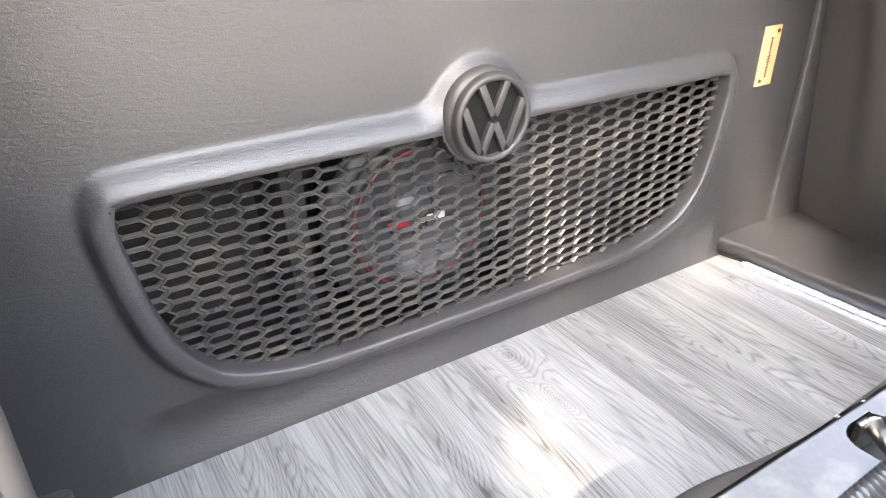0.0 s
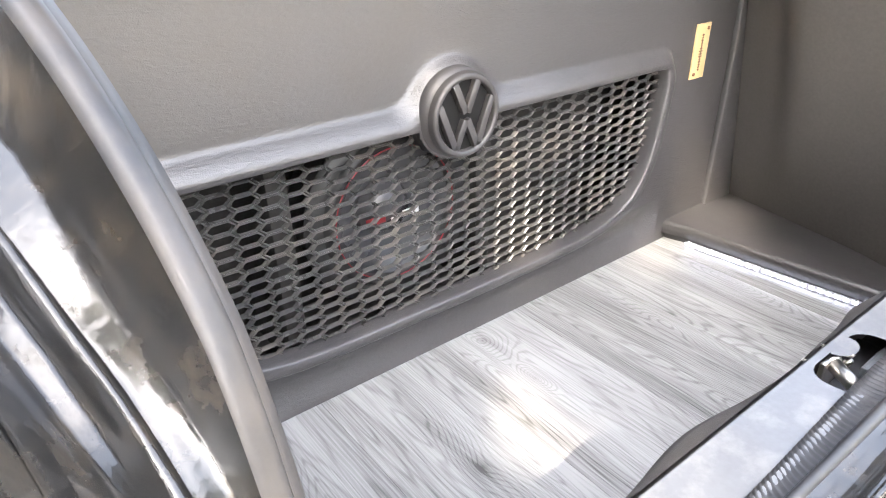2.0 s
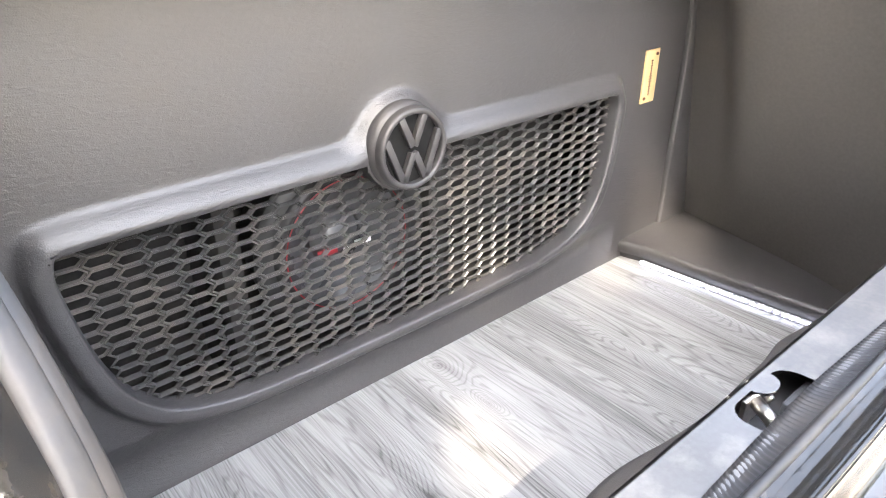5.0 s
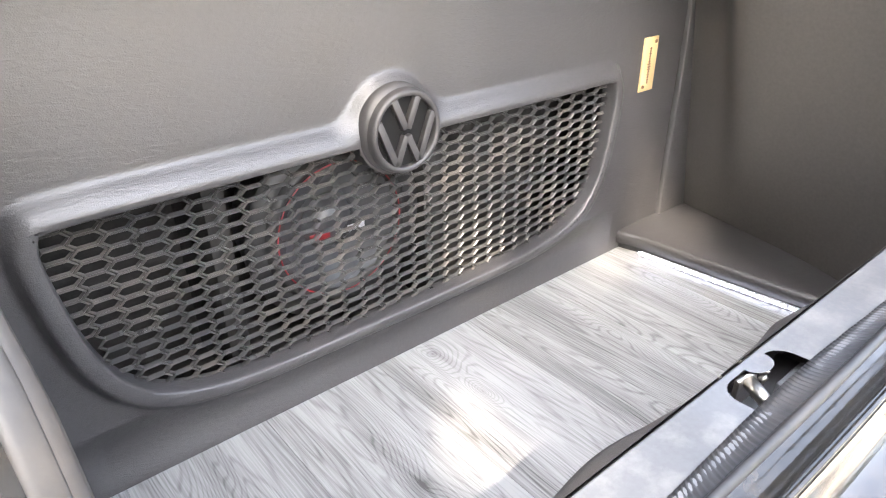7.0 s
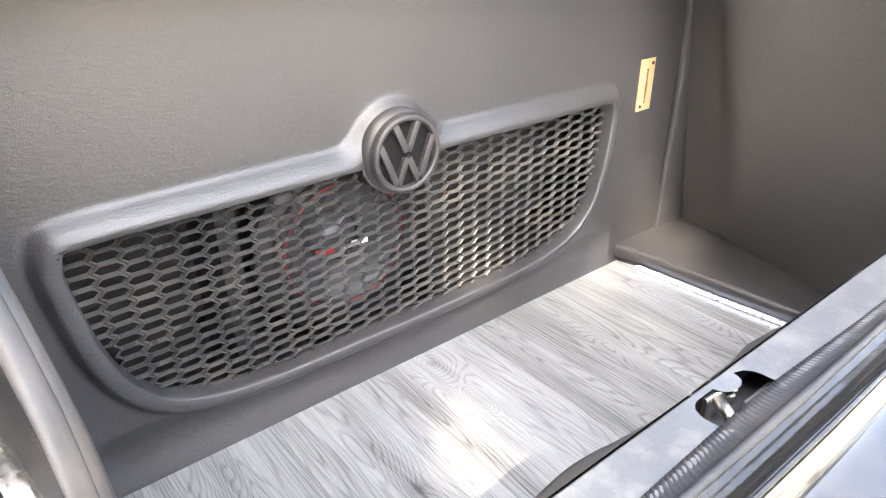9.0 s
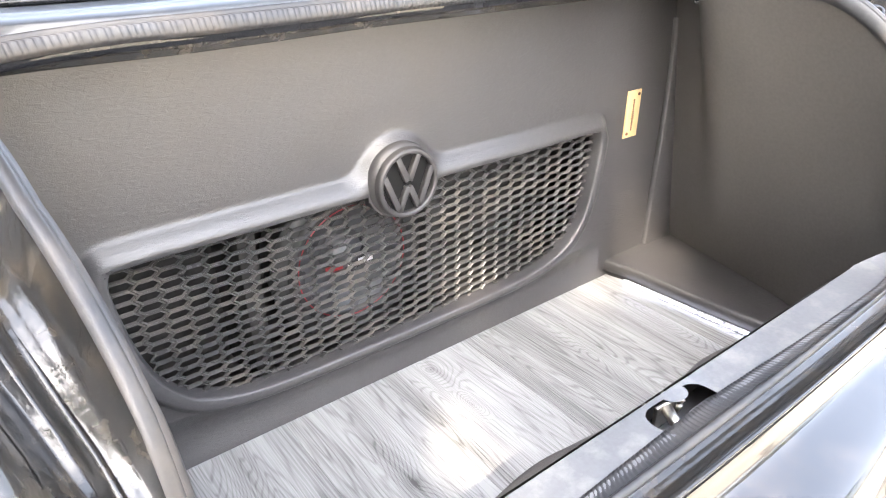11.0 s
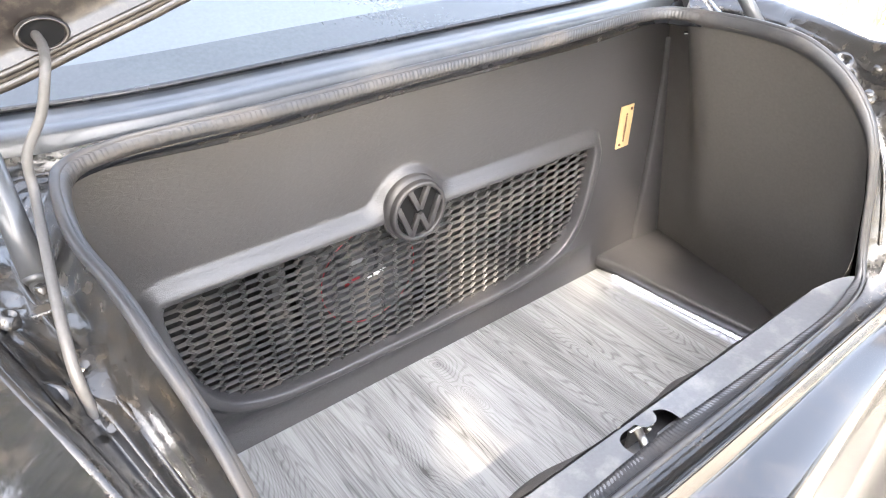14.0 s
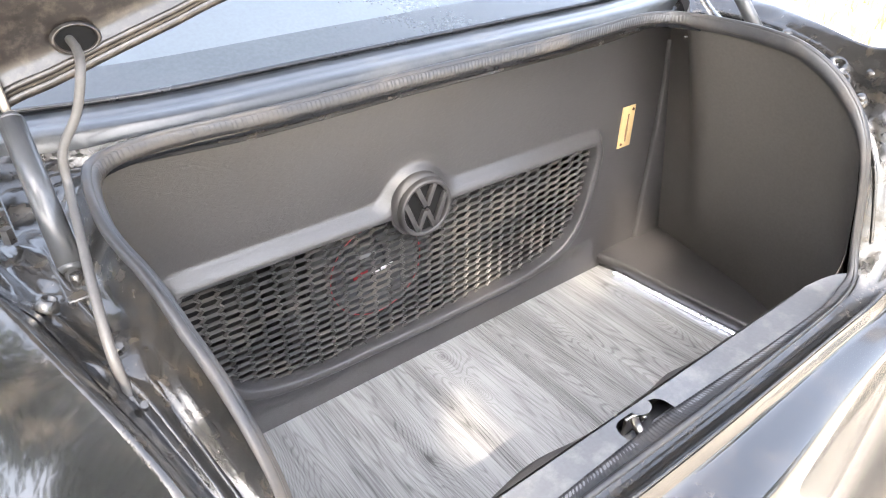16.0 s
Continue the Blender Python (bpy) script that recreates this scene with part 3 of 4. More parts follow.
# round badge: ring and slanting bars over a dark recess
def badge():
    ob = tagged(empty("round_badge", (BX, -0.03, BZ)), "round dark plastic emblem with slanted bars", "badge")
    m = Matrix.Translation((BX, -0.0325, BZ)) @ pose(0, 0, 0, 90, 0, 0)
    bm = bmesh.new()
    lathe(bm, [(0.0495, 0.0), (0.0495, 0.009), (0.0505, 0.0105), (0.0545, 0.0115), (0.057, 0.0105), (0.0585, 0.007), (0.060, 0.0)], 72, m)
    part("ring", bm, BADGE, ob)
    bm = bmesh.new()
    lathe(bm, [(0.0, 0.001), (0.0505, 0.001)], 48, m)
    part("recess", bm, BADGE_DARK, ob, "near-black recess")

    def bar(p, q, w=0.0104):
        bm = bmesh.new()
        a, b = Vector((p[0], p[1], 0)), Vector((q[0], q[1], 0))
        ang = math.atan2(b.y - a.y, b.x - a.x)
        mm = m @ Matrix.Translation(((a.x + b.x) / 2, (a.y + b.y) / 2, 0)) @ Matrix.Rotation(ang, 4, "Z")
        L = (b - a).length
        box(bm, (-L / 2, -w / 2, 0.001), (L / 2, w / 2, 0.0102), 0.0012, mm)
        sharp(part("bar", bm, BADGE, ob), 30)

    bar((-0.0205, 0.047), (-0.0015, 0.0045))
    bar((0.0205, 0.047), (0.0015, 0.0045), 0.0102)
    bar((-0.0460, 0.0205), (-0.0192, -0.046))
    bar((0.0460, 0.0205), (0.0192, -0.046))
    bar((-0.0190, -0.0455), (-0.0015, -0.0055), 0.0102)
    bar((0.0190, -0.0455), (0.0015, -0.0055))


badge()


# brass plate with two screws and engraved marks too small to read
def brass_plate():
    ob = tagged(empty("brass_plate", (0.631, 0, 0.395)), "small upright brass plate with worn engraving", "plate")
    bm = bmesh.new()
    box(bm, (0.6105, -0.0032, 0.3435), (0.6545, 0.0005, 0.447), 0.0008)
    sharp(part("plate", bm, BRASS, ob))
    for x, z in ((0.6455, 0.4375), (0.6195, 0.353)):
        bm = bmesh.new()
        cyl(bm, (x, -0.003, z), (x, -0.0052, z), 0.0036, 0.003, 16)
        part("screw", bm, ENGRAVE, ob, "dark screw head")
    rnd = random.Random(4)
    bm = bmesh.new()
    box(bm, (0.6312, -0.0038, 0.358), (0.6330, -0.0031, 0.428))
    part("engraved_bar", bm, ENGRAVE, ob)
    for k in range(14):
        z = 0.426 - k * 0.0050
        w = 0.004 + rnd.random() * 0.008
        bm = bmesh.new()
        box(bm, (0.632 - w / 2, -0.0040, z - 0.0014), (0.632 + w / 2, -0.0031, z + 0.0008))
        part("engraved_bar", bm, ENGRAVE, ob)


brass_plate()


# cavity behind the grille, with a loudspeaker
def speaker_box():
    ob = tagged(empty("speaker_box", (GX, 0.09, 0.06)), "dark board speaker enclosure behind the grille", "enclosure")
    for name, lo, hi in (("back_board", (-0.60, 0.19, 0.0), (0.70, 0.205, 0.5)), ("bottom_board", (-0.60, 0.032, 0.03), (0.70, 0.19, 0.045)), ("top_board", (-0.60, 0.016, 0.47), (0.70, 0.19, 0.485)),
                         ("side_board", (-0.60, 0.016, 0.045), (-0.585, 0.19, 0.47)), ("side_board", (0.685, 0.016, 0.045), (0.70, 0.19, 0.47)),
                         ("divider", (-0.245, 0.05, 0.045), (-0.215, 0.19, 0.47)), ("divider", (0.115, 0.05, 0.045), (0.145, 0.19, 0.47))):
        bm = bmesh.new()
        box(bm, lo, hi, 0.001)
        part(name, bm, BOARD, ob)
    sp = tagged(empty("loudspeaker", (-0.05, 0.08, 0.245)), "round car loudspeaker with a red ring and pale cap", "loudspeaker")
    m = Matrix.Translation((-0.05, 0.055, 0.245)) @ pose(0, 0, 0, 90, 0, 0)
    for name, rows, mt in (("basket", [(0.128, -0.09), (0.15, 0.0), (0.15, 0.006), (0.122, 0.008)], SURROUND), ("surround", [(0.122, 0.006), (0.117, 0.016), (0.109, 0.016), (0.103, 0.005)], SURROUND),
                           ("cone", [(0.103, 0.005), (0.045, -0.028), (0.02, -0.03)], CONE), ("cap", [(0.046, -0.026), (0.036, -0.008), (0.02, 0.0), (0.0, 0.003)], CONE),
                           ("red_ring", [(0.107, 0.0165), (0.1055, 0.0180), (0.1045, 0.0165)], RED)):
        bm = bmesh.new()
        lathe(bm, rows, 56, m)
        part(name, bm, mt, sp)
    for x, z, w, h, mt in ((-0.037, -0.002, 0.034, 0.012, RED), (-0.001, -0.007, 0.018, 0.004, WHITE), (0.026, -0.004, 0.030, 0.010, WHITE)):
        bm = bmesh.new()
        box(bm, (-0.05 + x - w / 2, 0.041, 0.245 + z - h / 2), (-0.05 + x + w / 2, 0.0435, 0.245 + z + h / 2), 0.001)
        part("printed_bar", bm, mt, sp)


speaker_box()

# ---- boot floor of laminate planks ----
floor = tagged(empty("floor", (CX, -0.27, -0.02)), "grey oak laminate boot floor", "floor", kind="structure")
bm = bmesh.new()
box(bm, (-0.62, -0.545, -0.02), (0.74, 0.012, -0.0095))
part("underlay", bm, BOARD, floor)
seams = [-0.62, -0.43, -0.23, -0.03, 0.172, 0.373, 0.575, 0.72]
for a, b in zip(seams, seams[1:]):
    bm = bmesh.new()
    box(bm, (a + 0.0002, -0.543, -0.009), (b - 0.0002, 0.008, 0.0), 0.0005)
    sharp(part("plank", bm, WOOD, floor), 50)

# ---- side linings, their ledges and the corner trim ----
for sx, side in ((1, "right"), (-1, "left")):
    X = lambda v: CX + sx * v
    base = spline([(0.825, 0.0, 0.04), (0.79, -0.17, 0.04), (0.745, -0.35, 0.04), (0.66, -0.52, 0.04), (0.55, -0.552, 0.04)], 60)
    top = spline([(0.705, 0.0, 0.70), (0.62, -0.10, 0.70), (0.55, -0.16, 0.683), (0.551, -0.33, 0.678), (0.551, -0.43, 0.648), (0.551, -0.505, 0.582), (0.551, -0.54, 0.485), (0.548, -0.556, 0.41),
                  (0.54, -0.566, 0.35), (0.50, -0.57, 0.30)], 60)
    rows = []
    for s in np.linspace(0, 1, 22):
        p = base * (1 - s) + top * s
        p[:, 0] += 0.05 * math.sin(math.pi * s) * np.linspace(0.0, 1, 60) ** 0.7 + (0.03 * s ** 3 if sx < 0 else -0.004 * s)
        p[:, 2] -= 0.055 * s if sx < 0 else 0.0
        p[:, 0] = CX + sx * p[:, 0]
        rows.append(p)
    wall = tagged(part("wall_" + side, loft(rows), FELT), "dark smooth lined boot side", "wall", kind="structure")
    # ledge along the floor
    lo = spline([(0.583, 0.004, 0), (0.588, -0.02, 0), (0.598, -0.06, 0), (0.612, -0.22, 0), (0.630, -0.38, 0), (0.65, -0.545, 0)], 40)
    lo[:, 0] = CX + sx * lo[:, 0]
    hi = spline([(0.84, 0.004, 0), (0.80, -0.17, 0), (0.755, -0.35, 0), (0.70, -0.47, 0), (0.66, -0.545, 0)], 40)
    hi[:, 0] = CX + sx * hi[:, 0]
    s1 = np.array((sx, 0, 0))
    led = tagged(part("ledge", loft([lo + UP * 0.014 + s1 * 0.012, lo + UP * 0.016, lo + UP * 0.034, lo + UP * 0.040 + s1 * 0.003, lo + UP * 0.043 + s1 * 0.010, lo * 0.5 + hi * 0.5 + UP * 0.043, hi + UP * 0.043]), VINYL),
                 "black vinyl covered ledge beside the boot floor", "ledge")
    part("riser", loft([lo - UP * 0.001 + s1 * 0.012, lo + UP * 0.015 + s1 * 0.012]), VINYL, led)
    # corner trim strip, folded
    t0 = np.array([(0.725, -0.001, 0.04), (0.728, -0.001, 0.40), (0.712, -0.001, 0.585)])
    t1 = np.array([(0.850, -0.004, 0.04), (0.790, -0.004, 0.40), (0.740, -0.004, 0.585)])
    a, b = spline(t0, 24), spline(t1, 24)
    for q in (a, b):
        q[:, 0] = CX + sx * q[:, 0]
    tr = part("corner_trim", loft([a + Y1 * 0.004, a - Y1 * 0.005, a * 0.96 + b * 0.04 - Y1 * 0.008, a * 0.3 + b * 0.7 - Y1 * 0.007, b - Y1 * 0.006, b + Y1 * 0.01]), VINYL)
    tagged(tr, "black vinyl trim strip folded into the boot corner", "trim", kind="structure")
    bm = bmesh.new()
    box(bm, (min(X(0.724), X(0.9)), 0.006, 0.0), (max(X(0.724), X(0.9)), 0.016, 0.70))
    tagged(part("wall_behind_trim", bm, FELT), "dark lining behind the corner trim", "wall", kind="structure")


# LED tape under the ledge
def led_tape():
    ob = tagged(empty("led_strip", (0.63, -0.25, 0.004)), "lit cool white led tape under the ledge", "light strip")
    p = spline([(0.6135, -0.058, 0.008), (0.630, -0.22, 0.008), (0.648, -0.38, 0.008), (0.668, -0.54, 0.008)], 60)
    part("tape", loft([p + UP * -0.006, p + UP * 0.003, p + UP * 0.004 + np.array((0.004, 0, 0))]), TAPE, ob)
    q = spline([tuple(v) for v in p[::6]], 31)
    bm = bmesh.new()
    box(bm, (-0.0022, -0.0036, -0.0030), (0.0, 0.0036, 0.0026), 0.0008)
    d0 = part("diode", bm, LED, ob, "glowing diode")
    d0.location = q[0]
    for v in q[1:]:
        d = d0.copy()
        scene.collection.objects.link(d)
        d.location = v


led_tape()


# ---- rear sill with the lock opening ----
def lock_sdf(x, y):
    qx, qy = np.abs(x - 0.010) - 0.030, np.abs(y + 0.577) - 0.004
    pill = np.hypot(np.maximum(qx, 0), np.maximum(qy, 0)) - 0.0200
    bite = np.hypot((x - 0.022) / 1.15, y + 0.552) - 0.016
    q = np.hypot(np.maximum(np.abs(x - CX) - 0.38, 0) / 0.152, (y + 0.606) / 0.0735)
    return np.minimum(np.maximum(pill, -bite), np.where(np.abs(x - CX) > 0.38, (1 - q) * 0.05, 1.0))


def sill_place(x, y):
    k = np.clip((np.abs(x - CX) - 0.46) / 0.07, 0, 1)
    z = 0.312 + 0.0015 * np.cos(40 * y) - 0.10 * np.maximum(0, -0.594 - y) - np.where(y > -0.546, (y + 0.546) * 1.6, 0) + 0.022 * k ** 2
    return x, y + 0.012 * k, z


sill = tagged(empty("rear_sill", (CX, -0.57, 0.0)), "dusty black painted boot sill, coloured grey for its sky reflection, with a lock opening", "sill")
top = part("sill_top", holed_grid(CX + np.concatenate([np.arange(-0.535, -0.365, 0.002), np.arange(-0.365, -0.09, 0.0167), np.arange(-0.085, 0.085, 0.0012), np.arange(0.09, 0.365, 0.0167), np.arange(0.366, 0.536, 0.002)]), np.arange(-0.606, -0.535, 0.0012), lock_sdf, sill_place), SILLP, sill)
bm = bmesh.new()
box(bm, (CX - 0.50, -0.60, 0.0), (CX + 0.50, -0.545, 0.27))
part("inner_wall", bm, FELT, sill)
bm = bmesh.new()
box(bm, (CX - 0.085, -0.604, 0.272), (CX + 0.085, -0.543, 0.274))
box(bm, (CX + 0.010, -0.604, 0.274), (CX + 0.060, -0.572, 0.294), 0.002)
part("lock_well", bm, SILLP, sill, "shadowed well below the lock opening")
# lining edge that laps over the sill's inner side, uneven
e = np.linspace(-0.55, 0.62, 90)
lap = 0.005 + 0.013 * np.exp(-((e + 0.17) / 0.12) ** 2) + 0.016 * np.exp(-((e - 0.135) / 0.045) ** 2) + 0.004 * np.sin(e * 31)
inn = np.stack([e, -0.541 + lap, 0.293 - lap * 0.25], 1)
oth = np.stack([e, -0.5425 + 0 * e, 0.309 + 0 * e], 1)
k = np.clip((np.abs(e - CX) - 0.46) / 0.07, 0, 1) ** 2 * 0.02
taper = 0.0715 * (1 - np.sqrt(1 - np.clip((np.abs(e - CX) - 0.38) / 0.152, 0, 0.97) ** 2))
inn[:, 1] -= taper * 0.9
oth[:, 1] -= taper
inn[:, 2] += k
oth[:, 2] += k
dn = inn.copy()
dn[:, 2] = 0.0
dn[:, 1] = -0.54
part("lining_edge", loft([oth, oth * 0.4 + inn * 0.6 + UP * 0.002, inn, inn - UP * 0.006, dn]), FELT, sill, "uneven edge of the dark lining")
striker = tagged(empty("lock_striker", (0.0, -0.58, 0.274)), "worn steel lock striker bar", "striker")
bm = bmesh.new()
cyl(bm, (0.006, -0.558, 0.300), (-0.008, -0.586, 0.296), 0.0066, None, 24)
cyl(bm, (-0.008, -0.586, 0.296), (-0.0095, -0.589, 0.2955), 0.0084, 0.0080, 24)
cyl(bm, (0.0075, -0.555, 0.3005), (0.006, -0.558, 0.300), 0.0080, None, 24)
part("bar", bm, STEEL, striker)
bm = bmesh.new()
box(bm, (-0.010, -0.557, 0.274), (0.026, -0.552, 0.306), 0.001)
part("bracket", bm, STEEL, striker)
bm = bmesh.new()
cyl(bm, (0.022, -0.560, 0.290), (0.020, -0.566, 0.302), 0.004, 0.003, 8)
cyl(bm, (0.028, -0.559, 0.296), (0.030, -0.564, 0.303), 0.003, 0.002, 8)
part("stud", bm, STEEL, striker)
for x in (-0.012, 0.022):
    bm = bmesh.new()
    cyl(bm, (x, -0.543, 0.301), (x, -0.5385, 0.302), 0.0030, 0.0028, 6)
    ob = part("sill_bolt", bm, STEEL, None, smooth=False)
    tagged(ob, "small bright bolt at the inner edge of the sill", "bolt", group="sill bolts")
# painted step and bright scratches behind the seal
r = spline([(CX - 0.52, -0.640, 0.3125), (CX, -0.646, 0.310), (CX + 0.52, -0.640, 0.3125)], 50)
part("step_edge", tube(r, 0.0028), DUSTY, sill)

# ---- boot lid, raised over the front of the opening ----
edge = spline([(0.66, -0.10, 0.70), (0.597, -0.10, 0.748), (0.537, -0.10, 0.766), (0.473, -0.10, 0.786), (0.406, -0.10, 0.806), (0.334, -0.10, 0.828), (0.2, -0.10, 0.856), (0, -0.10, 0.87)], 60)
edge = np.vstack([edge * (-1, 1, 1), (edge * (1, 1, 1))[::-1][1:]])
edge[:, 0] += CX


def lid_row(up, back, wide=1.0):
    p = edge.copy()
    p[:, 0] = CX + (p[:, 0] - CX) * wide
    p[:, 2] = np.maximum(p[:, 2], 0) + up
    p[:, 1] -= back
    return p


end = edge.copy()
end[:, 2] = 1.42
end[:, 1] = -0.34
mid = edge * 0.6 + end * 0.4
mid[:, 1] -= 0.012
under = [edge, lid_row(0.006, 0.012), lid_row(0.020, 0.014), lid_row(0.030, 0.004), lid_row(0.045, 0.006), mid, end]
lid = part("boot_lid", loft(under), LIDP, car, "raised black boot lid, dusty brown-black on its underside")
part("outer_skin", loft([edge, lid_row(0.01, -0.02), end + Y1 * 0.03]), PAINT, lid)
part("edge_fold", tube(lid_row(0.008, 0.010), 0.006), LIDP, lid)
# oval cable hole in a raised pad
hx, hy, hz = -0.487, -0.108, 0.815
hole_m = Matrix.Translation((hx, hy - 0.012, hz)) @ pose(0, 0, 0, 90, 0, 0) @ Matrix.Diagonal((1.5, 1, 1, 1))
bm = bmesh.new()
lathe(bm, [(0.0170, -0.004), (0.0155, 0.0005), (0.0145, 0.0010), (0.0135, -0.0005), (0.013, -0.006)], 36, hole_m)
part("cable_pad", bm, LIDP, lid, "raised pad round the cable hole")
# flat black disc: the hole's inner shade put into its colour
bm = bmesh.new()
lathe(bm, [(0.0, -0.003), (0.0137, -0.003)], 28, hole_m)
part("cable_hole_shade", bm, BADGE_DARK, lid, "near-black oval disc standing for the shade inside the cable hole")

part("edge_fold", tube(lid_row(0.020, 0.014), 0.004), LIDP, lid)

# ---- cable from the lid to the channel ----
wire = part("lid_cable", tube(spline([(hx - 0.006, hy - 0.004, hz), (hx - 0.008, hy - 0.05, hz - 0.002), (-0.503, -0.195, 0.803), (-0.518, -0.20, 0.766), (-0.541, -0.20, 0.73), (-0.547, -0.21, 0.695), (-0.556, -0.28, 0.683), (-0.567, -0.36, 0.662), (-0.573, -0.41, 0.638), (-0.573, -0.425, 0.612), (-0.572, -0.43, 0.60)], 70), 0.0048, 10), CABLE)
tagged(wire, "grey sleeved cable hanging from the raised lid", "cable")


# ---- gas struts and hinges on both sides ----
def strut(sx):
    ob = tagged(empty("gas_strut", (CX + sx * 0.59, -0.25, 0.627)), "dark grey gas strut beside the boot opening", "gas strut", group="boot gas struts")
    a = Vector((CX - 0.592, -0.262, 0.640)) if sx < 0 else Vector((0.68, -0.245, 0.652))
    d = Vector((0, 0.68, 0.70)).normalized()
    bm = bmesh.new()
    cyl(bm, a, a + d * 0.16, 0.0125)
    cyl(bm, a + d * 0.16, a + d * 0.166, 0.0125, 0.009)
    cyl(bm, a - d * 0.006, a, 0.009, 0.0125)
    part("cylinder", bm, STRUT, ob)
    bm = bmesh.new()
    cyl(bm, a + d * 0.166, a + d * 0.34, 0.0045)
    part("rod", bm, STEEL, ob, "bright rod")
    bm = bmesh.new()
    cyl(bm, a - d * 0.028, a - d * 0.005, 0.0085)
    bmesh.ops.create_uvsphere(bm, u_segments=16, v_segments=10, radius=0.011, matrix=Matrix.Translation(a - d * 0.032))
    part("socket", bm, SURROUND, ob)
    bm = bmesh.new()
    box(bm, (a.x - 0.016, a.y - 0.05, 0.622), (a.x + 0.016, a.y + 0.02, 0.632), 0.002)
    cyl(bm, (a.x - sx * 0.0, a.y - 0.022, 0.628), (a.x, a.y - 0.022, 0.642), 0.006, None, 8)
    part("bracket", bm, DUSTY, ob)
    p = spline([(CX + sx * 0.625, -0.20, 0.655), (CX + sx * 0.625, -0.14, 0.685), (CX + sx * 0.62, -0.09, 0.74), (CX + sx * 0.61, -0.10, 0.80), (CX + sx * 0.58, -0.11, 0.88)], 30)
    h = part("lid_hinge", loft([p, p + np.array((sx * 0.003, -0.006, 0)), p + np.array((sx * 0.022, 0, 0.004)), p + np.array((sx * 0.024, 0.006, 0.006))]), DUSTY, car, "black folded steel hinge arm")
    for y, z in ((-0.20, 0.657), (-0.17, 0.664)):
        bm = bmesh.new()
        cyl(bm, (CX + sx * 0.632, y, z - 0.006), (CX + sx * 0.632, y, z + 0.010), 0.007, 0.006, 6)
        part("bolt", bm, STEEL, h, smooth=False)


strut(1)
strut(-1)


# pressed dimples and buttons of the channel walls
def pressing(x, y, z, r, h, n):
    m = Matrix.Translation((x, y, z)) @ Vector(n).to_track_quat("Z", "Y").to_matrix().to_4x4()
    bm = bmesh.new()
    lathe(bm, [(r * 1.35, -0.004), (r * 1.15, 0.001), (r, h * 0.4), (r * 0.82, h), (r * 0.6, h * 0.9), (r * 0.45, h * 0.3), (0, h * 0.25)], 28, m)
    part("pressing", bm, DUSTY, car)


for sx in (-1, 1):
    if sx < 0:
        pressing(CX + sx * 0.622, -0.325, 0.646, 0.008, 0.006, (-sx * 0.55, -0.1, 1))
    pressing(CX + sx * 0.618, -0.425, 0.626, 0.021, 0.008, (-sx * 0.55, -0.3, 1))
    pressing(CX + sx * 0.602, -0.485, 0.575, 0.012, 0.010, (-sx * 0.5, -0.6, 1))


pressing(0.655, -0.408, 0.640, 0.019, 0.012, (-0.55, -0.2, 1))
for x, y, z in ((0.700, -0.283, 0.664), (0.700, -0.10, 0.664), (0.668, -0.462, 0.640), (0.592, -0.487, 0.620)):
    bm = bmesh.new()
    m = Matrix.Translation((x, y, z)) @ Vector((-0.5, -0.2, 1)).to_track_quat("Z", "Y").to_matrix().to_4x4()
    lathe(bm, [(0.013, -0.010), (0.012, -0.001), (0.0085, 0.0), (0.008, 0.006), (0.006, 0.008), (0.0, 0.008)], 20, m)
    part("bolt", bm, DUSTY, car, "painted bolt with a washer")


# seam sealer, reinforcement plates and drain lips in the side channels
for sx in (-1, 1):
    idx = [i for i in range(len(rim)) if sx * (rim[i, 0] - CX) > 0.5 and -0.62 < rim[i, 1] < -0.16 and rim[i, 2] > 0.36]
    if sx > 0:
        idx.sort()
    dep = 0.007 + 0.046 * np.clip((rim[idx, 2:3] - 0.33) / 0.25, 0, 1)
    part("seam_sealer", tube(rim[idx] + span[idx] * 0.33 - UP * (dep * 0.985), 0.0035, 6), DUSTY, car, "lumpy black seam sealer")
    part("channel_flange", loft([rim[idx] + span[idx] * 0.72 - UP * dep * 0.60, rim[idx] + span[idx] * 0.70 - UP * dep * 0.50, rim[idx] + span[idx] * 0.80 - UP * dep * 0.36]), DUSTY, car)
    k = idx[len(idx) // 2]
    if sx > 0:
        continue
    c0 = Vector(rim[k] + span[k] * 0.45 - UP * 0.050)
    bm = bmesh.new()
    box(bm, (-0.016, -0.045, -0.002), (0.018, 0.05, 0.003), 0.002, Matrix.Translation(c0) @ pose(0, 0, 0, 28, -sx * 8, sx * 6))
    plate = sharp(part("reinforcement_plate", bm, DUSTY, car))
    for dy in (-0.025, 0.028):
        bm = bmesh.new()
        cyl(bm, c0 + Vector((0, dy, dy * 0.5 + 0.002)), c0 + Vector((0, dy - 0.004, dy * 0.5 + 0.009)), 0.005, 0.004, 6)
        part("bolt", bm, DUSTY, plate, smooth=False)

# ---- trees: one over the car, others round it ----
# target points and widths: leaves left out sunward so sun patches land here
SUN_GAPS = [((-0.03, -0.20, 0.0), 0.05), ((0.0, -0.30, 0.0), 0.045), ((-0.03, -0.02, 0.0), 0.015), ((0.55, -0.03, 0.0), 0.055), ((0.45, -0.06, 0.0), 0.03), ((0.70, -0.06, 0.04), 0.14),
        ((0.10, 0.0, 0.31), 0.065), ((0.15, 0.0, 0.24), 0.065), ((0.19, 0.0, 0.17), 0.07), ((0.65, 0.0, 0.2), 0.05), ((-0.36, 0.0, 0.22), 0.03), ((-0.02, 0.0, 0.53), 0.035), ((-0.60, -0.42, 0.63), 0.07)]


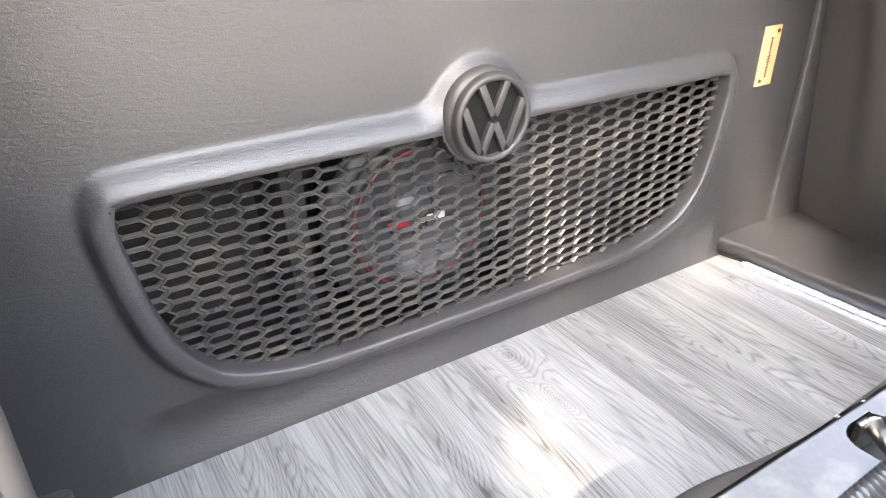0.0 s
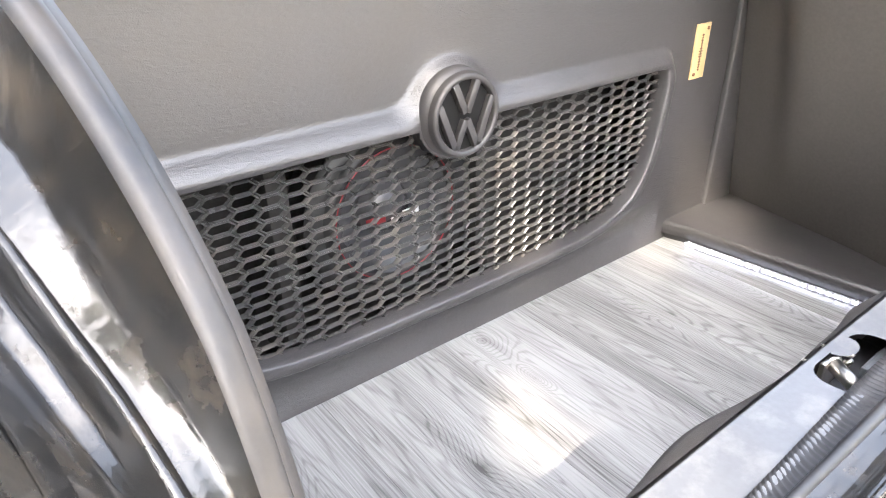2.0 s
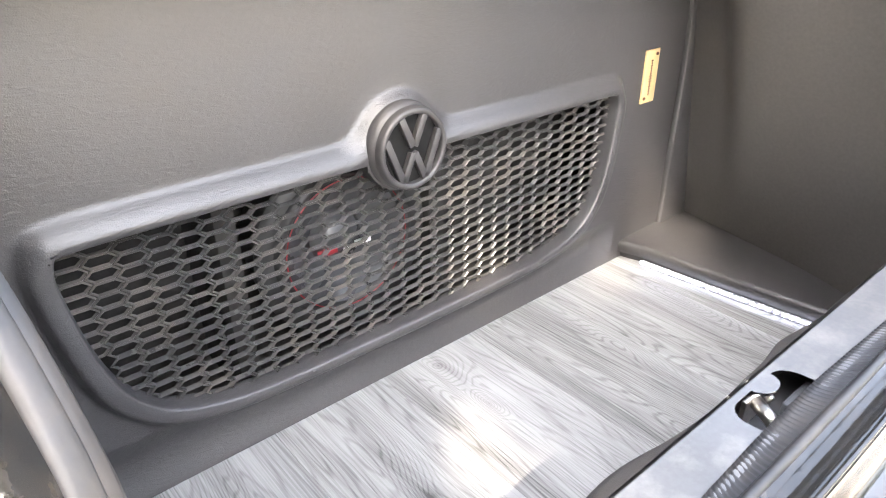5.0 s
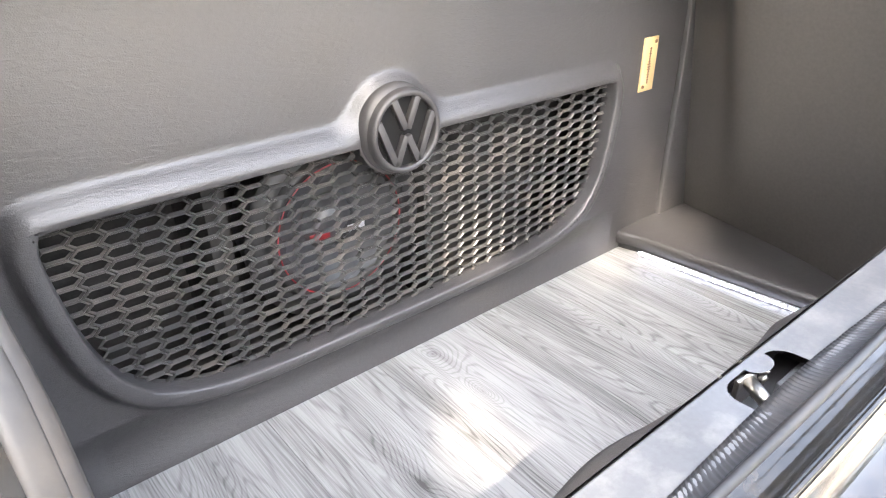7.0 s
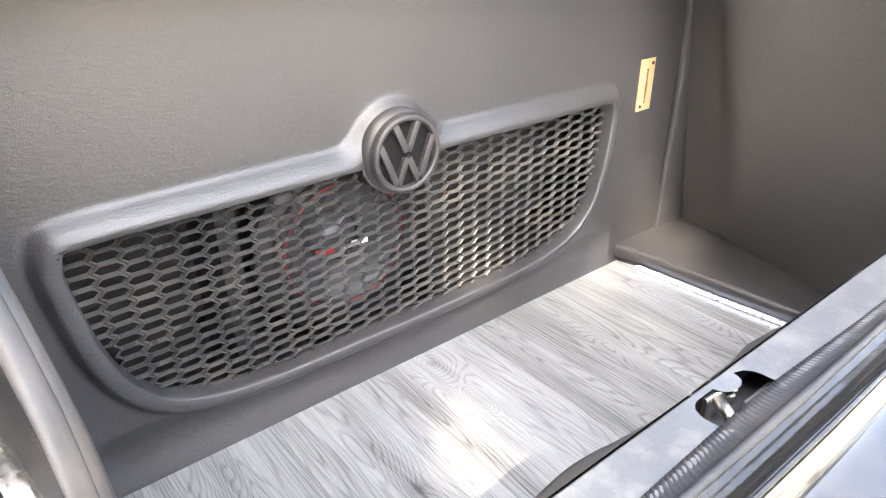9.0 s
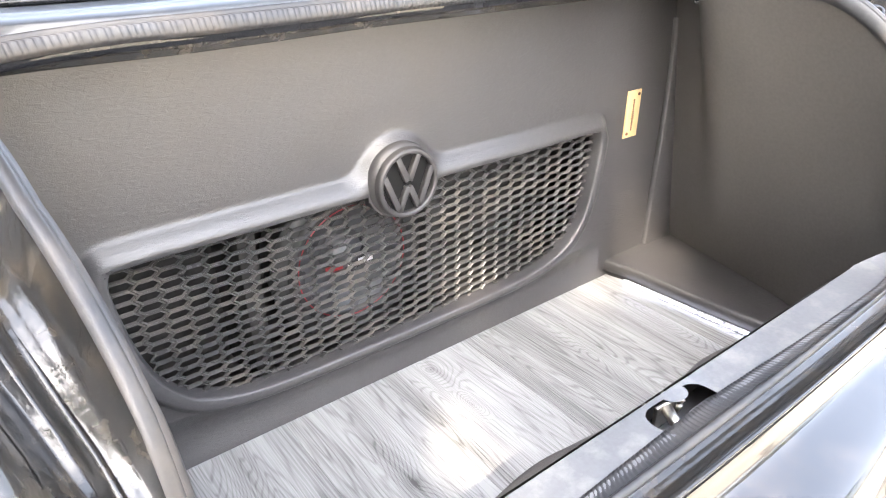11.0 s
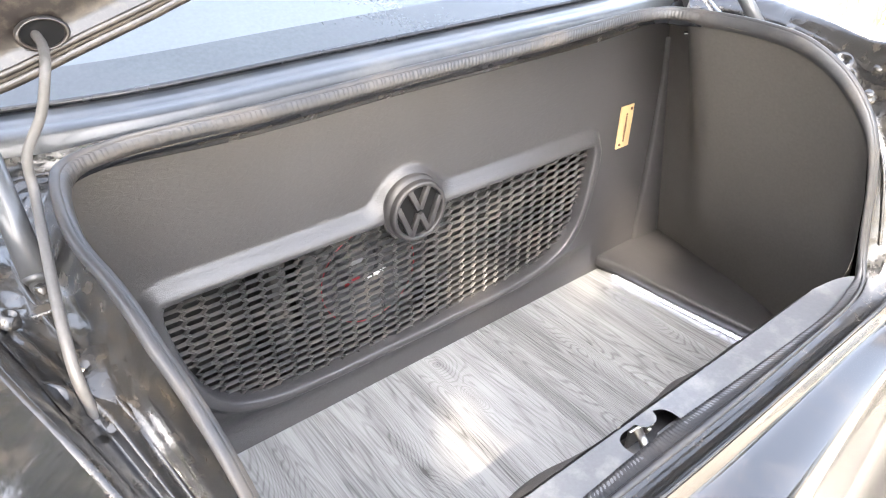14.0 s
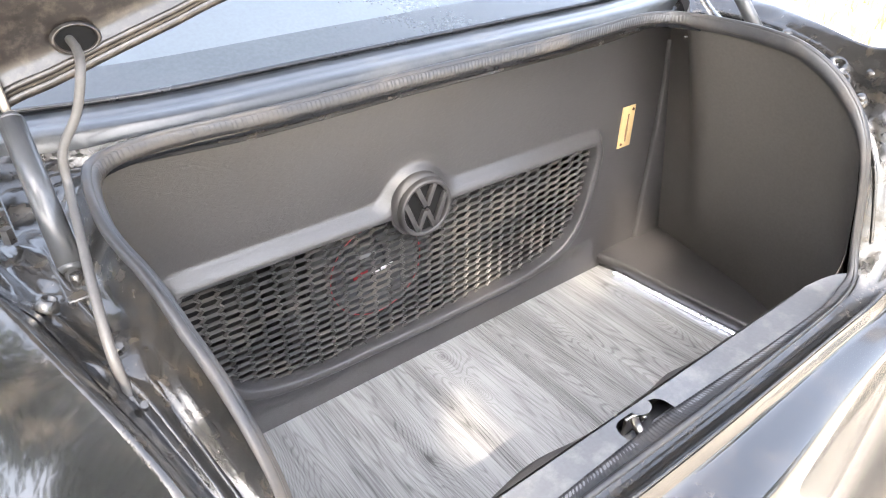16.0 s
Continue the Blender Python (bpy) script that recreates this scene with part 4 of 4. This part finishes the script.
def tree(at, height, radius, leaves, seed, gaps=(), leaf=1.9):
    rnd = random.Random(seed)
    ob = tagged(empty("tree", at), "broad leafy tree out of view, with a dark crown", "tree", group="trees round the car")
    base = Vector(at)
    c0 = base + Vector((0, 0, height - radius * 0.7))
    curves = [[p + Vector((math.cos(a), math.sin(a), 0)) * r for a in np.linspace(0, 2 * math.pi, 10, endpoint=False)]
              for p, r in ((base, 0.26), (base + Vector((0.02, 0, 0.5)), 0.19), (base + Vector((0.1, 0.05, height * 0.35)), 0.15), (c0, 0.07))]
    part("trunk", loft(curves, closed=True), BARK, ob)
    verts, faces = [], []
    clumps = []
    for k in range(46):
        d = Vector((rnd.gauss(0, 1), rnd.gauss(0, 1), rnd.gauss(0, 0.8))).normalized()
        clumps.append((c0 + Vector((d.x, d.y, d.z * 0.75)) * radius * rnd.uniform(0.25, 0.95), radius * rnd.uniform(0.22, 0.42)))
    for k in range(7):
        tip = clumps[k * 5][0]
        pts = spline([tuple(base + Vector((0, 0, height * 0.4))), tuple((c0 + tip) / 2 + Vector((0, 0, -0.3))), tuple(tip)], 10)
        part("limb", tube(pts, 0.035, 6), BARK, ob)
    for _ in range(leaves):
        c, r = clumps[rnd.randrange(len(clumps))]
        p = c + Vector((rnd.gauss(0, 0.5), rnd.gauss(0, 0.5), rnd.gauss(0, 0.42))) * r
        if any((p - Vector(g) - SUN_FROM * (p - Vector(g)).dot(SUN_FROM)).length < w * 0.65 + 0.03 for g, w in gaps):
            continue
        s = rnd.uniform(0.05, 0.10) * leaf
        q = Euler((rnd.uniform(-0.9, 0.9), rnd.uniform(-0.9, 0.9), rnd.uniform(0, 6.3))).to_matrix()
        i = len(verts)
        verts += [tuple(p + q @ Vector(v) * s) for v in ((-1, 0, 0), (0, -0.5, 0.1), (1, 0, 0.05), (0, 0.5, 0.1))]
        faces.append((i, i + 1, i + 2, i + 3))
    part("crown", (verts, faces), LEAF, ob, smooth=False)


tp = SUN_FROM * 9.0
# unseen crown between sun and boot, its leaves thinned to shape the dapples
tree((tp.x, tp.y, -0.62), tp.z + 2.2, 2.6, 16000, 5, SUN_GAPS, 1.0)
tree((-6.0, 2.0, -0.62), 5.4, 2.3, 6000, 8)
# unseen, added to shade the ground that the left wing mirrors
tree((-6.9, -2.5, -0.62), 7.0, 2.7, 8000, 9)
tree((-5.5, 6.5, -0.62), 3.9, 1.7, 5000, 10)
tree((-3.6, 8.5, -0.62), 4.3, 1.9, 6000, 31)
tree((-9.0, 5.0, -0.62), 4.6, 2.1, 6000, 32)
# two more out of view, added to keep sun off the ground at left
tree((-7.5, -5.0, -0.62), 8.4, 2.5, 8000, 21)
tree((-6.6, -8.2, -0.62), 8.2, 2.5, 8000, 22)
tree((9.0, -9.0, -0.62), 6.0, 2.3, 3000, 11)
tree((3.0, -12.0, -0.62), 6.0, 2.3, 3000, 12)


def grass(n):
    rnd = random.Random(3)
    verts, faces = [], []
    for _ in range(n):
        x, y = rnd.uniform(3.0, 9.0), rnd.uniform(0.5, 8.0)
        for _ in range(3):
            a, h = rnd.uniform(0, 6.3), rnd.uniform(0.08, 0.28)
            dx, dy = math.cos(a) * 0.02, math.sin(a) * 0.02
            i = len(verts)
            verts += [(x - dx, y - dy, -0.64), (x + dx, y + dy, -0.64), (x + dx * 3 + rnd.uniform(-0.05, 0.05), y + dy * 3, -0.62 + h)]
            faces.append((i, i + 1, i + 2))
    return verts, faces


tagged(part("dry_grass", grass(2500), GRASS, smooth=False), "tufts of straw coloured dry grass", "grass", kind="stuff")
